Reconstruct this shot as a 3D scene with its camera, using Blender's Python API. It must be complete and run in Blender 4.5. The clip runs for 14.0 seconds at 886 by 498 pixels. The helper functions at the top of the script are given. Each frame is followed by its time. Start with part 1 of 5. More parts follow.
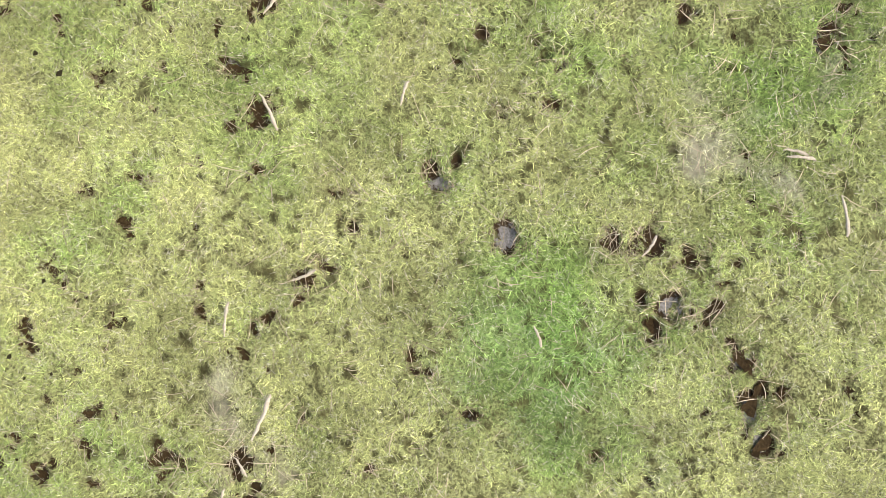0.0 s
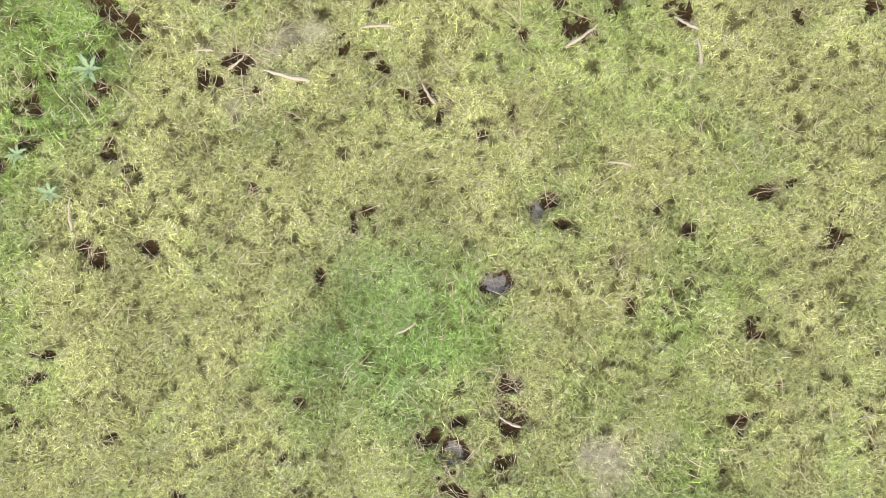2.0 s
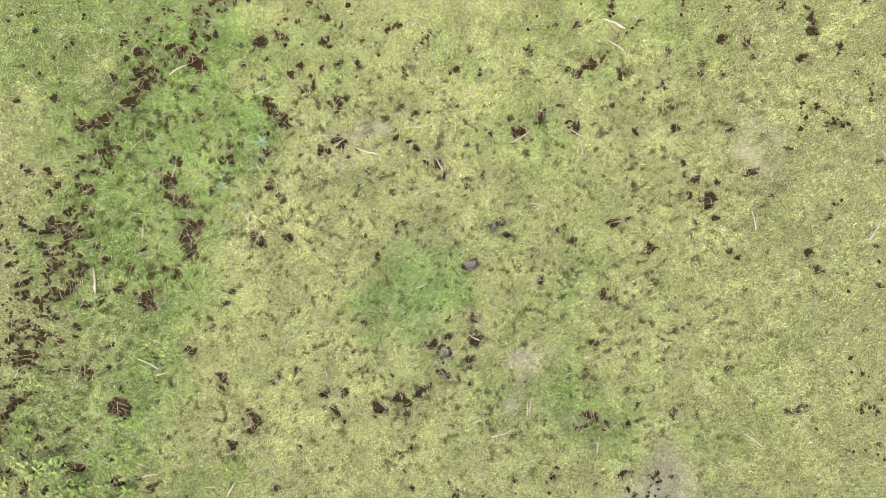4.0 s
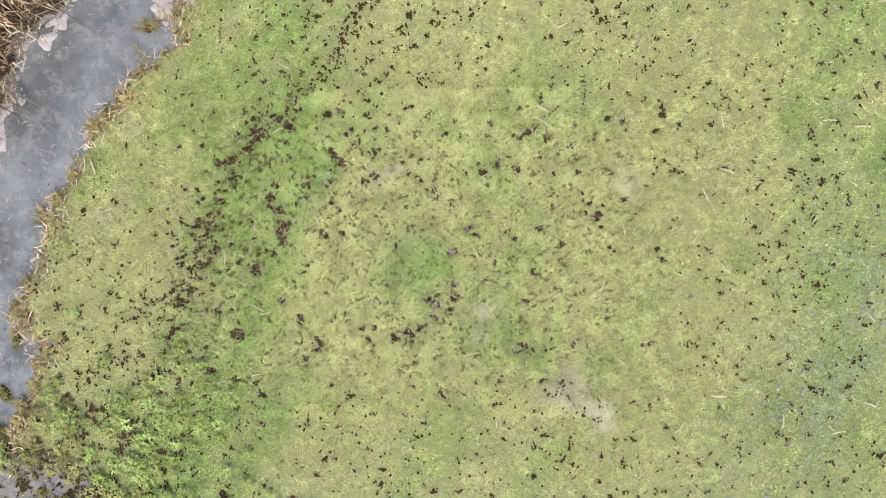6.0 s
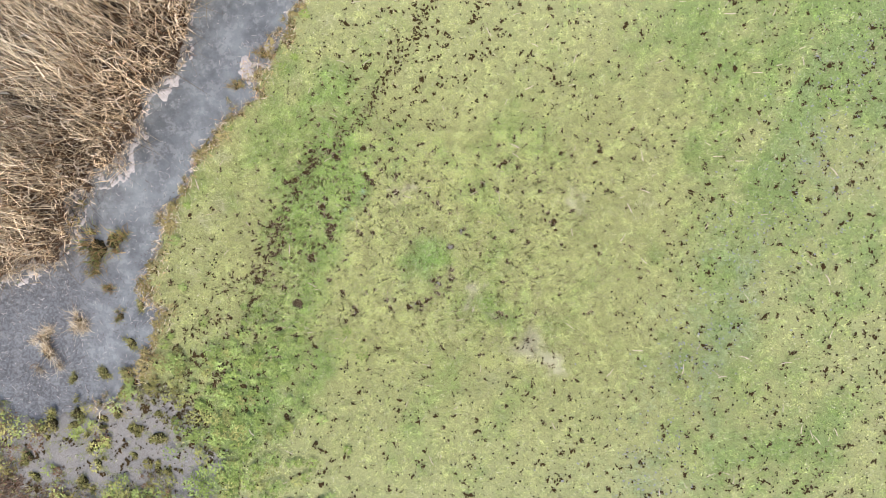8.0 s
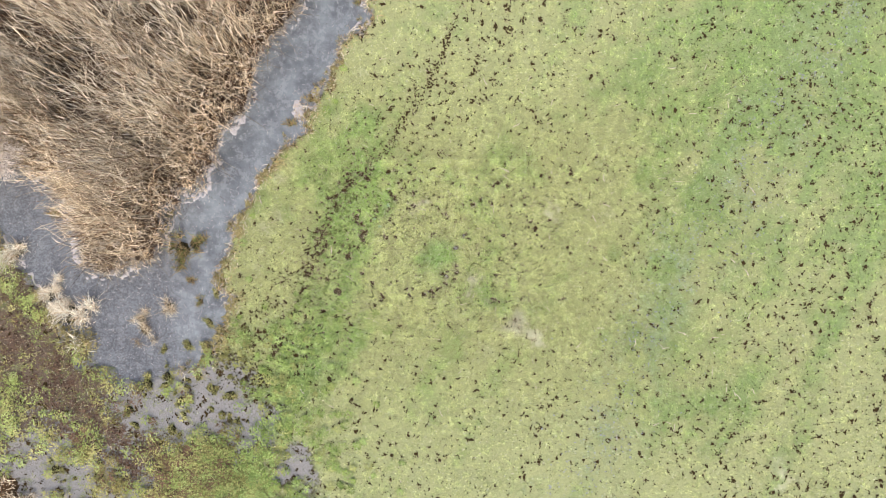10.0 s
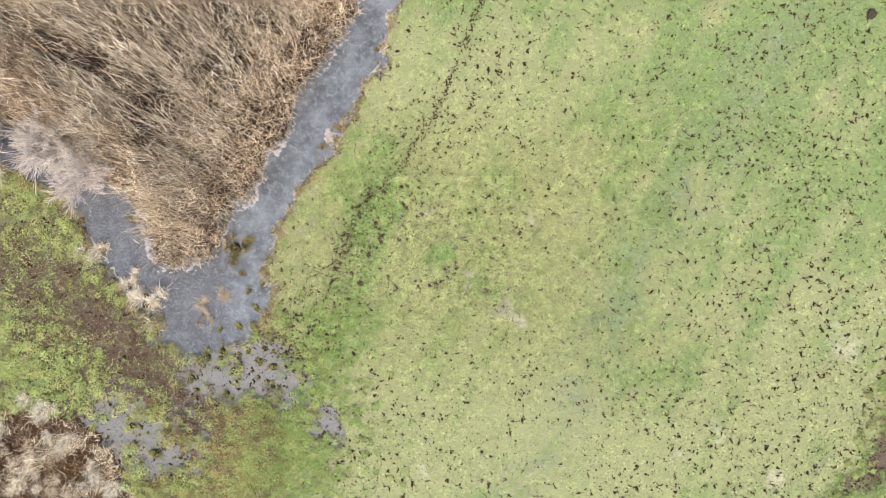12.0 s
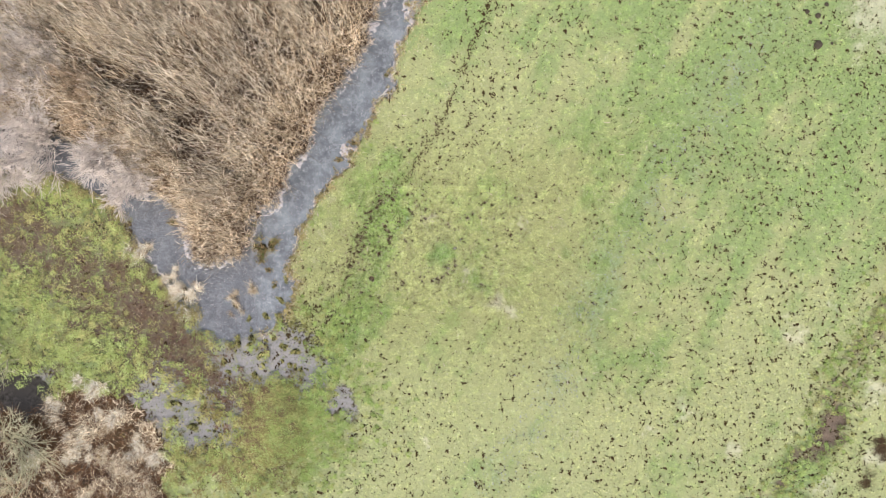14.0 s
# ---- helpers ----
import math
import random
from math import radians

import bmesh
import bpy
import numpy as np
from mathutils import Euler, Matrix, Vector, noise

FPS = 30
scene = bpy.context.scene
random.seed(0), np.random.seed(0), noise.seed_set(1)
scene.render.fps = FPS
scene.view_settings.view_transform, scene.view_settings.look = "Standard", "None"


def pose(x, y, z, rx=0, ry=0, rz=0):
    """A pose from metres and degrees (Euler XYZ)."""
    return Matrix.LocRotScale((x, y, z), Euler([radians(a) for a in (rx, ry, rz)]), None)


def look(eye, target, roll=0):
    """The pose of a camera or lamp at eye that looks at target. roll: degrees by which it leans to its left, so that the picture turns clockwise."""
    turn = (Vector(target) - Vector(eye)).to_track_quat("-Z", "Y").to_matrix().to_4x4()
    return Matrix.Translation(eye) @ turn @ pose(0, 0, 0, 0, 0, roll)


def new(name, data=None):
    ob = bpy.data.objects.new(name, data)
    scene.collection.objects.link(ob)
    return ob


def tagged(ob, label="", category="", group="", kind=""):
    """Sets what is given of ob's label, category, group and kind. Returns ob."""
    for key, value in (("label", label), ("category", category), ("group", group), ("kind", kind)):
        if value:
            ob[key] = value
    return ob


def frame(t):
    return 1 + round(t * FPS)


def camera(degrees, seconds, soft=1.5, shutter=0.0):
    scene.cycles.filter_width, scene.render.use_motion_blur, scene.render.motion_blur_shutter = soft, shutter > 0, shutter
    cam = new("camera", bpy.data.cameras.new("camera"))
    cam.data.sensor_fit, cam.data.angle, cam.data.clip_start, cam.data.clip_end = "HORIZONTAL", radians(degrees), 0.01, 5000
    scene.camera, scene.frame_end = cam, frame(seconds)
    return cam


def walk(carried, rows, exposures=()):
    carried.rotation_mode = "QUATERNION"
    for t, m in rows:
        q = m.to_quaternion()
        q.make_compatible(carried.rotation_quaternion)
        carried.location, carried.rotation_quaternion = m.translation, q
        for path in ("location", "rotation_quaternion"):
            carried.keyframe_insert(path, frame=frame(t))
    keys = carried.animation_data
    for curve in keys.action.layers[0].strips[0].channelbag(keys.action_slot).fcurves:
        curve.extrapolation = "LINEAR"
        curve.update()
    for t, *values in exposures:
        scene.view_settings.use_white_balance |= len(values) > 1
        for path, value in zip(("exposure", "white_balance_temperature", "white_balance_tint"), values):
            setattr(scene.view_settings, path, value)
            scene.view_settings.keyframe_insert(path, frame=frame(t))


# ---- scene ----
cam = camera(72, 14.0, soft=0.5)
walk(cam, [
    (0.0, pose(0.286, 0.238, 2.127, 0, 0, -85.69)),
    (0.5, pose(0.244, 0.226, 2.107, 0, 0, -51.57)),
    (1.0, pose(0.198, 0.193, 2.104, 0, 0, -22.31)),
    (1.5, pose(0.172, 0.174, 2.103, 0, 0, -8.50)),
    (2.0, pose(0.163, 0.160, 2.190, 0, 0, -4.65)),
    (2.5, pose(0.160, 0.168, 2.524, 0, 0, -3.65)),
    (3.0, pose(0.146, 0.179, 3.000, 0, 0, -2.97)),
    (3.2, pose(0.145, 0.172, 3.214, 0, 0, -2.75)),
    (5.3, pose(0.218, 0.080, 5.874, 0, 0, -1.22)),
    (6.0, pose(0.240, 0.055, 6.851, 0, 0, -0.82)),
    (6.5, pose(0.247, 0.034, 7.559, 0, 0, -0.58)),
    (7.0, pose(0.252, 0.013, 8.276, 0, 0, -0.44)),
    (7.5, pose(0.244, -0.005, 8.982, 0, 0, -0.32)),
    (8.0, pose(0.226, -0.014, 9.685, 0, 0, -0.27)),
    (10.3, pose(0.072, 0.002, 12.985, 0, 0, -0.25)),
    (11.0, pose(0.060, 0.008, 14.035, 0, 0, -0.14)),
    (11.5, pose(0.042, 0.004, 14.773, 0, 0, -0.10)),
    (12.0, pose(0.022, -0.005, 15.549, 0, 0, -0.08)),
    (12.5, pose(0.011, -0.013, 16.305, 0, 0, -0.07)),
    (13.0, pose(0.003, -0.015, 16.951, 0, 0, -0.06)),
    (13.5, pose(0.002, -0.008, 17.479, 0, 0, -0.03)),
    (14.0, pose(0.000, 0.000, 17.822, 0, 0, 0.00)),
], [(0.0, 1.05, 6700, 10), (3.2, 1.05, 6700, 10), (8.0, 1.05, 6500, 10), (14.0, 1.05, 6500, 10)])

# ---- light: bright overcast day, the sun a wide glow to the south ----
world = bpy.data.worlds.new("sky")
scene.world = world
world.use_nodes = True
wn = world.node_tree
sky = wn.nodes.new("ShaderNodeTexSky")
sky.sky_type, sky.sun_disc = "NISHITA", False
sky.sun_elevation, sky.sun_rotation = radians(48), radians(185)
sky.air_density, sky.dust_density, sky.ozone_density = 1.0, 4.0, 1.0
background = wn.nodes["Background"]
background.inputs["Strength"].default_value = 0.15
wn.links.new(sky.outputs["Color"], background.inputs["Color"])
sun_data = bpy.data.lights.new("sun", "SUN")
sun_data.energy, sun_data.angle, sun_data.color = 1.5, radians(25), (1.0, 0.96, 0.9)
sun = new("sun", sun_data)
sun.matrix_world = look((-2, -18, 20), (0, 0, 0))

# ---- materials ----


def shader(name):
    mat = bpy.data.materials.new(name)
    mat.use_nodes = True
    tree = mat.node_tree
    return mat, tree, tree.nodes["Principled BSDF"]


def node(tree, kind, **values):
    made = tree.nodes.new(kind)
    for key, value in values.items():
        made.inputs[key].default_value = value
    return made


def noise_node(tree, scale, detail=4.0, rough=0.6):
    made = node(tree, "ShaderNodeTexNoise", Scale=scale, Detail=detail, Roughness=rough)
    place = tree.nodes.new("ShaderNodeNewGeometry")
    tree.links.new(place.outputs["Position"], made.inputs["Vector"])
    return made.outputs["Fac"]


def stretch(tree, value, low, high, to_low=0.0, to_high=1.0):
    made = node(tree, "ShaderNodeMapRange")
    made.interpolation_type = "SMOOTHSTEP"
    for i, v in enumerate((low, high, to_low, to_high)):
        made.inputs[i + 1].default_value = v
    tree.links.new(value, made.inputs[0])
    return made.outputs[0]


def mixed(tree, fac, a, b, mode="MIX"):
    made = tree.nodes.new("ShaderNodeMix")
    made.data_type, made.blend_type = "RGBA", mode
    for slot, v in ((0, fac), (6, a), (7, b)):
        if isinstance(v, tuple):
            made.inputs[slot].default_value = (*v, 1.0)
        elif isinstance(v, (int, float)):
            made.inputs[slot].default_value = v
        else:
            tree.links.new(v, made.inputs[slot])
    return made.outputs[2]


def sums(tree, op, a, b):
    made = tree.nodes.new("ShaderNodeMath")
    made.operation = op
    for i, v in enumerate((a, b)):
        if isinstance(v, (int, float)):
            made.inputs[i].default_value = v
        else:
            tree.links.new(v, made.inputs[i])
    return made.outputs[0]


def bump(tree, bsdf, height, strength, distance):
    made = node(tree, "ShaderNodeBump", Strength=strength, Distance=distance)
    tree.links.new(height, made.inputs["Height"])
    tree.links.new(made.outputs["Normal"], bsdf.inputs["Normal"])


def attribute(tree, name):
    made = tree.nodes.new("ShaderNodeAttribute")
    made.attribute_name = name
    return made


YELLOW, GREEN, STRAW, OLIVE = (0.462, 0.487, 0.190), (0.250, 0.385, 0.090), (0.48, 0.45, 0.325), (0.17, 0.19, 0.065)
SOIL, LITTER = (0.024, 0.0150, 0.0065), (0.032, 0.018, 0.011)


def ground_material():
    mat, t, bsdf = shader("mossy_ground")
    fine, mid = noise_node(t, 85.0, 5.0, 0.7), noise_node(t, 14.0, 4.0)
    moss = mixed(t, stretch(t, sums(t, "ADD", attribute(t, "green").outputs["Fac"], sums(t, "MULTIPLY", sums(t, "SUBTRACT", mid, 0.5), 0.9)), 0.0, 1.0), YELLOW, GREEN)
    # haze-like fading painted into the moss: paler and greyer towards the edges
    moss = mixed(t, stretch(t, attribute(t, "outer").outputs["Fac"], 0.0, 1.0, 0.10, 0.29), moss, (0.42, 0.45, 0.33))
    # dead thatch, its colour darkened to include the shade between tufts
    shaded_thatch = mixed(t, stretch(t, mid, 0.35, 0.65), (0.028, 0.024, 0.009), (0.088, 0.080, 0.030))
    moss = mixed(t, stretch(t, fine, 0.40, 0.62), mixed(t, stretch(t, attribute(t, "outer").outputs["Fac"], 0.0, 1.0, 0.84, 0.60), moss, shaded_thatch), mixed(t, 0.22, moss, shaded_thatch))
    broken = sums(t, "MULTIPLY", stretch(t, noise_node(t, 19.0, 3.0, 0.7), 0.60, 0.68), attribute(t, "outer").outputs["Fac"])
    moss = mixed(t, sums(t, "MAXIMUM", attribute(t, "gap").outputs["Fac"], broken), moss, shaded_thatch)
    moss = mixed(t, stretch(t, sums(t, "ADD", attribute(t, "pale").outputs["Fac"], sums(t, "MULTIPLY", sums(t, "SUBTRACT", mid, 0.5), 0.8)), 0.35, 1.0, 0.0, 0.62), moss, STRAW)
    earth = mixed(t, stretch(t, mid, 0.3, 0.7), SOIL, (0.056, 0.036, 0.018))
    earth = mixed(t, stretch(t, fine, 0.58, 0.80), earth, (0.11, 0.072, 0.044))
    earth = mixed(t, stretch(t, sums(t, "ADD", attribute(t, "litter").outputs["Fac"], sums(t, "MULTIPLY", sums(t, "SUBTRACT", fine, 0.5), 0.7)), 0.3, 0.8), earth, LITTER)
    ragged = sums(t, "ADD", attribute(t, "mud").outputs["Fac"], sums(t, "ADD", sums(t, "MULTIPLY", sums(t, "SUBTRACT", fine, 0.5), 1.3), sums(t, "MULTIPLY", sums(t, "SUBTRACT", mid, 0.5), 0.5)))
    bare = stretch(t, ragged, 0.36, 0.66)
    silt = stretch(t, sums(t, "ADD", attribute(t, "silt").outputs["Fac"], sums(t, "ADD", sums(t, "MULTIPLY", sums(t, "SUBTRACT", mid, 0.5), 1.7), sums(t, "MULTIPLY", sums(t, "SUBTRACT", fine, 0.5), 0.9))), 0.42, 0.62)
    earth = mixed(t, stretch(t, attribute(t, "brown").outputs["Fac"], 0.1, 0.6), earth, mixed(t, stretch(t, fine, 0.35, 0.65), (0.060, 0.043, 0.032), (0.19, 0.145, 0.105)))
    earth = mixed(t, silt, earth, mixed(t, stretch(t, fine, 0.35, 0.7), (0.245, 0.238, 0.228), (0.145, 0.131, 0.116)))
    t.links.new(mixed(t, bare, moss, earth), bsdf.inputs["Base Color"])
    t.links.new(stretch(t, bare, 0.0, 1.0, 0.95, 0.6), bsdf.inputs["Roughness"])
    bsdf.inputs["Specular IOR Level"].default_value = 0.05
    bump(t, bsdf, fine, 0.8, 0.02)
    return mat


def tint_material(name, rough, spec, grain=60.0, amount=0.35):
    """Colour from the blade's own tint, with a fine fleck over it."""
    mat, t, bsdf = shader(name)
    fleck = noise_node(t, grain, 3.0)
    base = attribute(t, "tint").outputs["Color"]
    dim = mixed(t, 1.0, base, (1.0 - amount, 1.0 - amount, 1.0 - amount), "MULTIPLY")
    t.links.new(mixed(t, stretch(t, fleck, 0.35, 0.6), dim, base), bsdf.inputs["Base Color"])
    bsdf.inputs["Roughness"].default_value, bsdf.inputs["Specular IOR Level"].default_value = rough, spec
    return mat


def grain_material(name, a, b, scale, rough, spec=0.3, relief=0.4, distance=0.01):
    mat, t, bsdf = shader(name)
    fine, broad = noise_node(t, scale, 5.0, 0.7), noise_node(t, scale * 0.12, 3.0)
    colour = mixed(t, stretch(t, fine, 0.3, 0.7), a, b)
    t.links.new(mixed(t, stretch(t, broad, 0.35, 0.65), colour, mixed(t, 0.5, a, b)), bsdf.inputs["Base Color"])
    bsdf.inputs["Roughness"].default_value, bsdf.inputs["Specular IOR Level"].default_value = rough, spec
    bump(t, bsdf, fine, relief, distance)
    return mat


def water_material():
    """Murky, silty standing water: milky clouds over grey mud."""
    mat, t, bsdf = shader("murky_water")
    broad, mid, fine = noise_node(t, 0.9, 6.0, 0.65), noise_node(t, 6.0, 6.0, 0.7), noise_node(t, 26.0, 5.0, 0.7)
    colour = mixed(t, stretch(t, broad, 0.36, 0.66), (0.076, 0.081, 0.085), (0.181, 0.197, 0.205))
    colour = mixed(t, stretch(t, mid, 0.42, 0.68, 0.0, 0.55), colour, (0.20, 0.206, 0.216))
    colour = mixed(t, stretch(t, fine, 0.50, 0.75, 0.0, 0.35), colour, (0.07, 0.068, 0.072))
    place = t.nodes.new("ShaderNodeNewGeometry")
    split = t.nodes.new("ShaderNodeSeparateXYZ")
    t.links.new(place.outputs["Position"], split.inputs["Vector"])
    dregs = sums(t, "ADD", split.outputs["X"], sums(t, "MULTIPLY", sums(t, "SUBTRACT", mid, 0.5), 3.0))
    colour = mixed(t, stretch(t, dregs, -6.0, -4.6, 0.7, 0.0), colour, mixed(t, stretch(t, fine, 0.4, 0.6), (0.062, 0.059, 0.060), (0.14, 0.144, 0.152)))
    t.links.new(colour, bsdf.inputs["Base Color"])
    t.links.new(stretch(t, mid, 0.3, 0.7, 0.10, 0.35), bsdf.inputs["Roughness"])
    bsdf.inputs["IOR"].default_value = 1.33
    bump(t, bsdf, mid, 0.08, 0.02)
    return mat


MOSSY, WATER = ground_material(), water_material()
BLADE = tint_material("grass_blade", 0.8, 0.06)
REED = tint_material("dry_reed", 0.75, 0.1, 90.0, 0.3)
MUD = grain_material("wet_mud", (0.012, 0.010, 0.004), (0.044, 0.036, 0.015), 70.0, 0.7, 0.1)
STALK = grain_material("bleached_stalk", (0.34, 0.28, 0.20), (0.56, 0.49, 0.38), 120.0, 0.65)
CRUST = grain_material("pale_crust", (0.20, 0.185, 0.18), (0.45, 0.42, 0.41), 40.0, 0.55)
BARK = grain_material("grey_bark", (0.19, 0.155, 0.14), (0.34, 0.29, 0.27), 60.0, 0.8)
TWIG = grain_material("pale_twig", (0.52, 0.45, 0.385), (0.77, 0.69, 0.61), 25.0, 0.75)
OLIVE_TWIG = grain_material("olive_twig", (0.30, 0.28, 0.16), (0.54, 0.50, 0.33), 25.0, 0.75)
RUSSET = grain_material("russet_twig", (0.30, 0.20, 0.12), (0.52, 0.39, 0.25), 25.0, 0.75)
PUDDLE = grain_material("puddle", (0.15, 0.158, 0.160), (0.25, 0.262, 0.270), 30.0, 0.3, 0.4, 0.1)
BOG = grain_material("bog_water", (0.012, 0.010, 0.008), (0.060, 0.053, 0.046), 9.0, 0.75, 0.08, 0.6)
DUNG = grain_material("dung", (0.035, 0.028, 0.018), (0.075, 0.058, 0.036), 45.0, 0.7, 0.2, 0.8, 0.02)
ROSETTE = grain_material("rosette_leaf", (0.17, 0.26, 0.13), (0.30, 0.39, 0.22), 90.0, 0.7, 0.15)
PRINT = grain_material("print_mud", (0.015, 0.0095, 0.0038), (0.064, 0.042, 0.018), 90.0, 0.8, 0.06, 0.7, 0.01)

# ---- fields of the plan ----
XR, YR = 17.0, 11.0


def lattice(ix, iy, seed):
    h = (ix.astype(np.int64) * 374761393 + iy.astype(np.int64) * 668265263 + seed * 982451653) & 0xFFFFFFFF
    h = ((h ^ (h >> 13)) * 1274126177) & 0xFFFFFFFF
    h = h ^ (h >> 16)
    return (h & 0xFFFF) / 65535.0


def soft_noise(x, y, size, seed):
    """Smooth value noise in 0..1, with lumps of that size in metres."""
    u, v = x / size, y / size
    ix, iy = np.floor(u), np.floor(v)
    fx, fy = u - ix, v - iy
    fx, fy = fx * fx * (3 - 2 * fx), fy * fy * (3 - 2 * fy)
    a, b = lattice(ix, iy, seed), lattice(ix + 1, iy, seed)
    c, d = lattice(ix, iy + 1, seed), lattice(ix + 1, iy + 1, seed)
    return (a * (1 - fx) + b * fx) * (1 - fy) + (c * (1 - fx) + d * fx) * fy


def rough_noise(x, y, size, seed, octaves=3):
    total, weight, amp = 0.0, 0.0, 1.0
    for i in range(octaves):
        total = total + amp * soft_noise(x, y, size / 2**i, seed + 17 * i)
        weight, amp = weight + amp, amp * 0.55
    return 0.5 + 1.6 * (total / weight - 0.5)


def ramp(v, low, high):
    u = np.clip((v - low) / (high - low), 0, 1)
    return u * u * (3 - 2 * u)


def line_distance(x, y, pts):
    best = np.full(np.shape(x), 1e9)
    for (ax, ay), (bx, by) in zip(pts, pts[1:]):
        dx, dy = bx - ax, by - ay
        s = np.clip(((x - ax) * dx + (y - ay) * dy) / (dx * dx + dy * dy), 0, 1)
        best = np.minimum(best, np.hypot(x - ax - s * dx, y - ay - s * dy))
    return best


def inside(x, y, pts):
    res = np.zeros(np.shape(x), bool)
    for (ax, ay), (bx, by) in zip(pts, pts[1:] + pts[:1]):
        res ^= ((ay > y) != (by > y)) & (x < (bx - ax) * (y - ay) / (by - ay + 1e-12) + ax)
    return res


def spots(x, y, blobs):
    best = np.zeros(np.shape(x))
    for bx, by, r in blobs:
        best = np.maximum(best, np.exp(-((x - bx) ** 2 + (y - by) ** 2) / (r * r)))
    return best


BANK = [(0.6, 11.5), (-0.76, 7.28), (-1.14, 6.13), (-1.55, 4.81), (-2.38, 3.32), (-3.2, 2.16), (-3.95, 0.76), (-4.44, -0.48),
        (-4.61, -1.64), (-5.02, -2.3), (-6.34, -2.66), (-7.17, -2.21), (-7.66, -1.47), (-8.65, -0.15), (-9.23, 0.92),
        (-10.47, 1.83), (-11.96, 2.38), (-17.5, 2.6)]
REED_EDGE = [(-0.3, 11.5), (-1.72, 7.28), (-2.13, 6.54), (-2.63, 5.47), (-3.2, 4.64), (-3.77, 3.57), (-4.2, 2.74), (-4.77, 1.83),
             (-5.43, 0.92), (-5.52, 0.35), (-5.93, -0.35), (-6.92, -0.55), (-7.25, 0.02), (-7.66, 0.92), (-8.3, 1.5),
             (-9.65, 2.55), (-10.97, 3.3), (-17.5, 4.0)]
MUD_BAND = [(-13.6, 1.2), (-11.7, 0.2), (-10.1, -0.85), (-8.7, -1.95), (-7.4, -2.95), (-6.5, -3.7), (-6.1, -4.3)]
TROD_LINE = [(2.2, 9.5), (0.95, 6.1), (0.26, 4.45), (-0.16, 3.4), (-0.6, 2.8), (-1.05, 2.08), (-1.85, 1.28), (-2.25, 0.6), (-2.45, 0.25), (-2.75, -0.65),
             (-3.13, -1.6), (-3.4, -2.16), (-3.75, -2.85)]
WET_TRACK = [(0.6, -8.5), (1.59, -6.75), (2.91, -4.61), (3.9, -2.79), (5.22, 0.02), (7.53, 3.48), (8.85, 5.96), (10.2, 8.5)]
SEEP = [(-4.0, -3.3), (-3.2, -4.1), (-3.0, -5.5)]
RUT = [(14.5, 0.3), (12.95, -1.97), (11.83, -3.62), (11.16, -5.43), (9.84, -6.92), (8.9, -8.6)]
THIN_LINE = [(7.7, -0.97), (6.54, -2.79), (5.71, -4.28)]
PALE = [(10.34, -2.3, 0.5), (7.04, -4.77, 0.42), (7.53, -4.86, 0.23), (5.96, -5.27, 0.23), (3.73, -5.52, 0.26), (1.59, -1.64, 0.45),
        (-0.56, -5.52, 0.17), (12.4, 6.65, 1.05), (12.9, 6.2, 0.9), (11.33, -1.8, 0.17), (2.0, -2.05, 0.3), (12.65, -6.26, 0.41), (8.52, -5.93, 0.33),
        (0.72, -0.72, 0.13), (0.92, -0.62, 0.10), (0.58, -0.88, 0.09), (0.88, -0.88, 0.11), (-0.35, 1.0, 0.2), (2.3, 0.85, 0.25),
        (10.97, -6.84, 0.55), (12.65, -4.0, 0.6), (12.1, 5.6, 0.5), (13.0, 7.1, 0.6)]
LUSH = [(-0.05, -0.02, 0.40), (-0.2, -0.25, 0.35), (-3.95, -1.72, 0.30), (5.05, -3.29, 0.5), (3.57, -0.15, 0.3), (2.33, 6.29, 0.6), (8.52, 3.15, 1.5),
        (11.5, 1.83, 1.9), (-1.39, 2.49, 0.32), (-3.2, -2.2, 0.28), (11.5, 4.8, 1.6), (9.6, 6.4, 1.2), (6.21, 5.14, 0.7), (-11.63, -0.64, 1.5), (-10.47, 1.01, 1.0),
        (10.17, -6.75, 1.0), (0.76, 6.79, 0.66), (-1.75, 0.9, 0.32), (-2.0, 0.2, 0.3), (-1.5, 1.6, 0.25), (0.45, 1.0, 0.35), (-9.6, -3.0, 0.7), (1.1, -1.1, 0.35), (-1.45, 0.5, 0.45), (-1.45, -0.2, 0.4), (-1.25, 0.95, 0.3), (-1.6, -0.75, 0.35), (4.1, 1.3, 0.45), (-0.6, 0.4, 0.35), (-0.5, -0.5, 0.3), (0.25, 1.4, 0.45), (-0.3, 1.2, 0.3)]
POOLS = [(-5.9, -3.0, 0.6), (-5.0, -2.7, 0.5), (-4.6, -3.1, 0.65), (-3.9, -3.65, 0.5), (-5.2, -3.5, 0.5), (-8.3, -4.7, 0.9), (-7.4, -4.95, 0.75),
         (-6.6, -5.2, 0.5), (12.92, -5.6, 0.32), (-11.96, -4.11, 0.74), (-12.62, -4.28, 0.6), (-12.2, -4.4, 0.5), (11.2, -5.4, 0.36), (12.85, -6.0, 0.28), (12.5, -6.84, 0.32), (11.5, -5.1, 0.28), (-2.9, -4.5, 0.35)]
GLINTS = [(7.53, 2.99, 0.8), (5.71, 0.18, 1.0), (6.4, 1.3, 0.7), (8.4, 5.0, 0.7), (2.6, -5.2, 0.5), (2.0, -6.2, 0.4), (3.4, -3.6, 0.5), (4.3, -1.6, 0.5)]
MARSH = [(-13.2, -4.0), (-10.9, -4.1), (-9.6, -4.2), (-8.6, -4.8), (-8.1, -5.3), (-8.3, -5.8), (-7.8, -6.3), (-8.35, -6.9), (-8.05, -7.5), (-8.0, -11.0), (-17, -11.0), (-17, -3.0)]
WATER_Z = -0.05

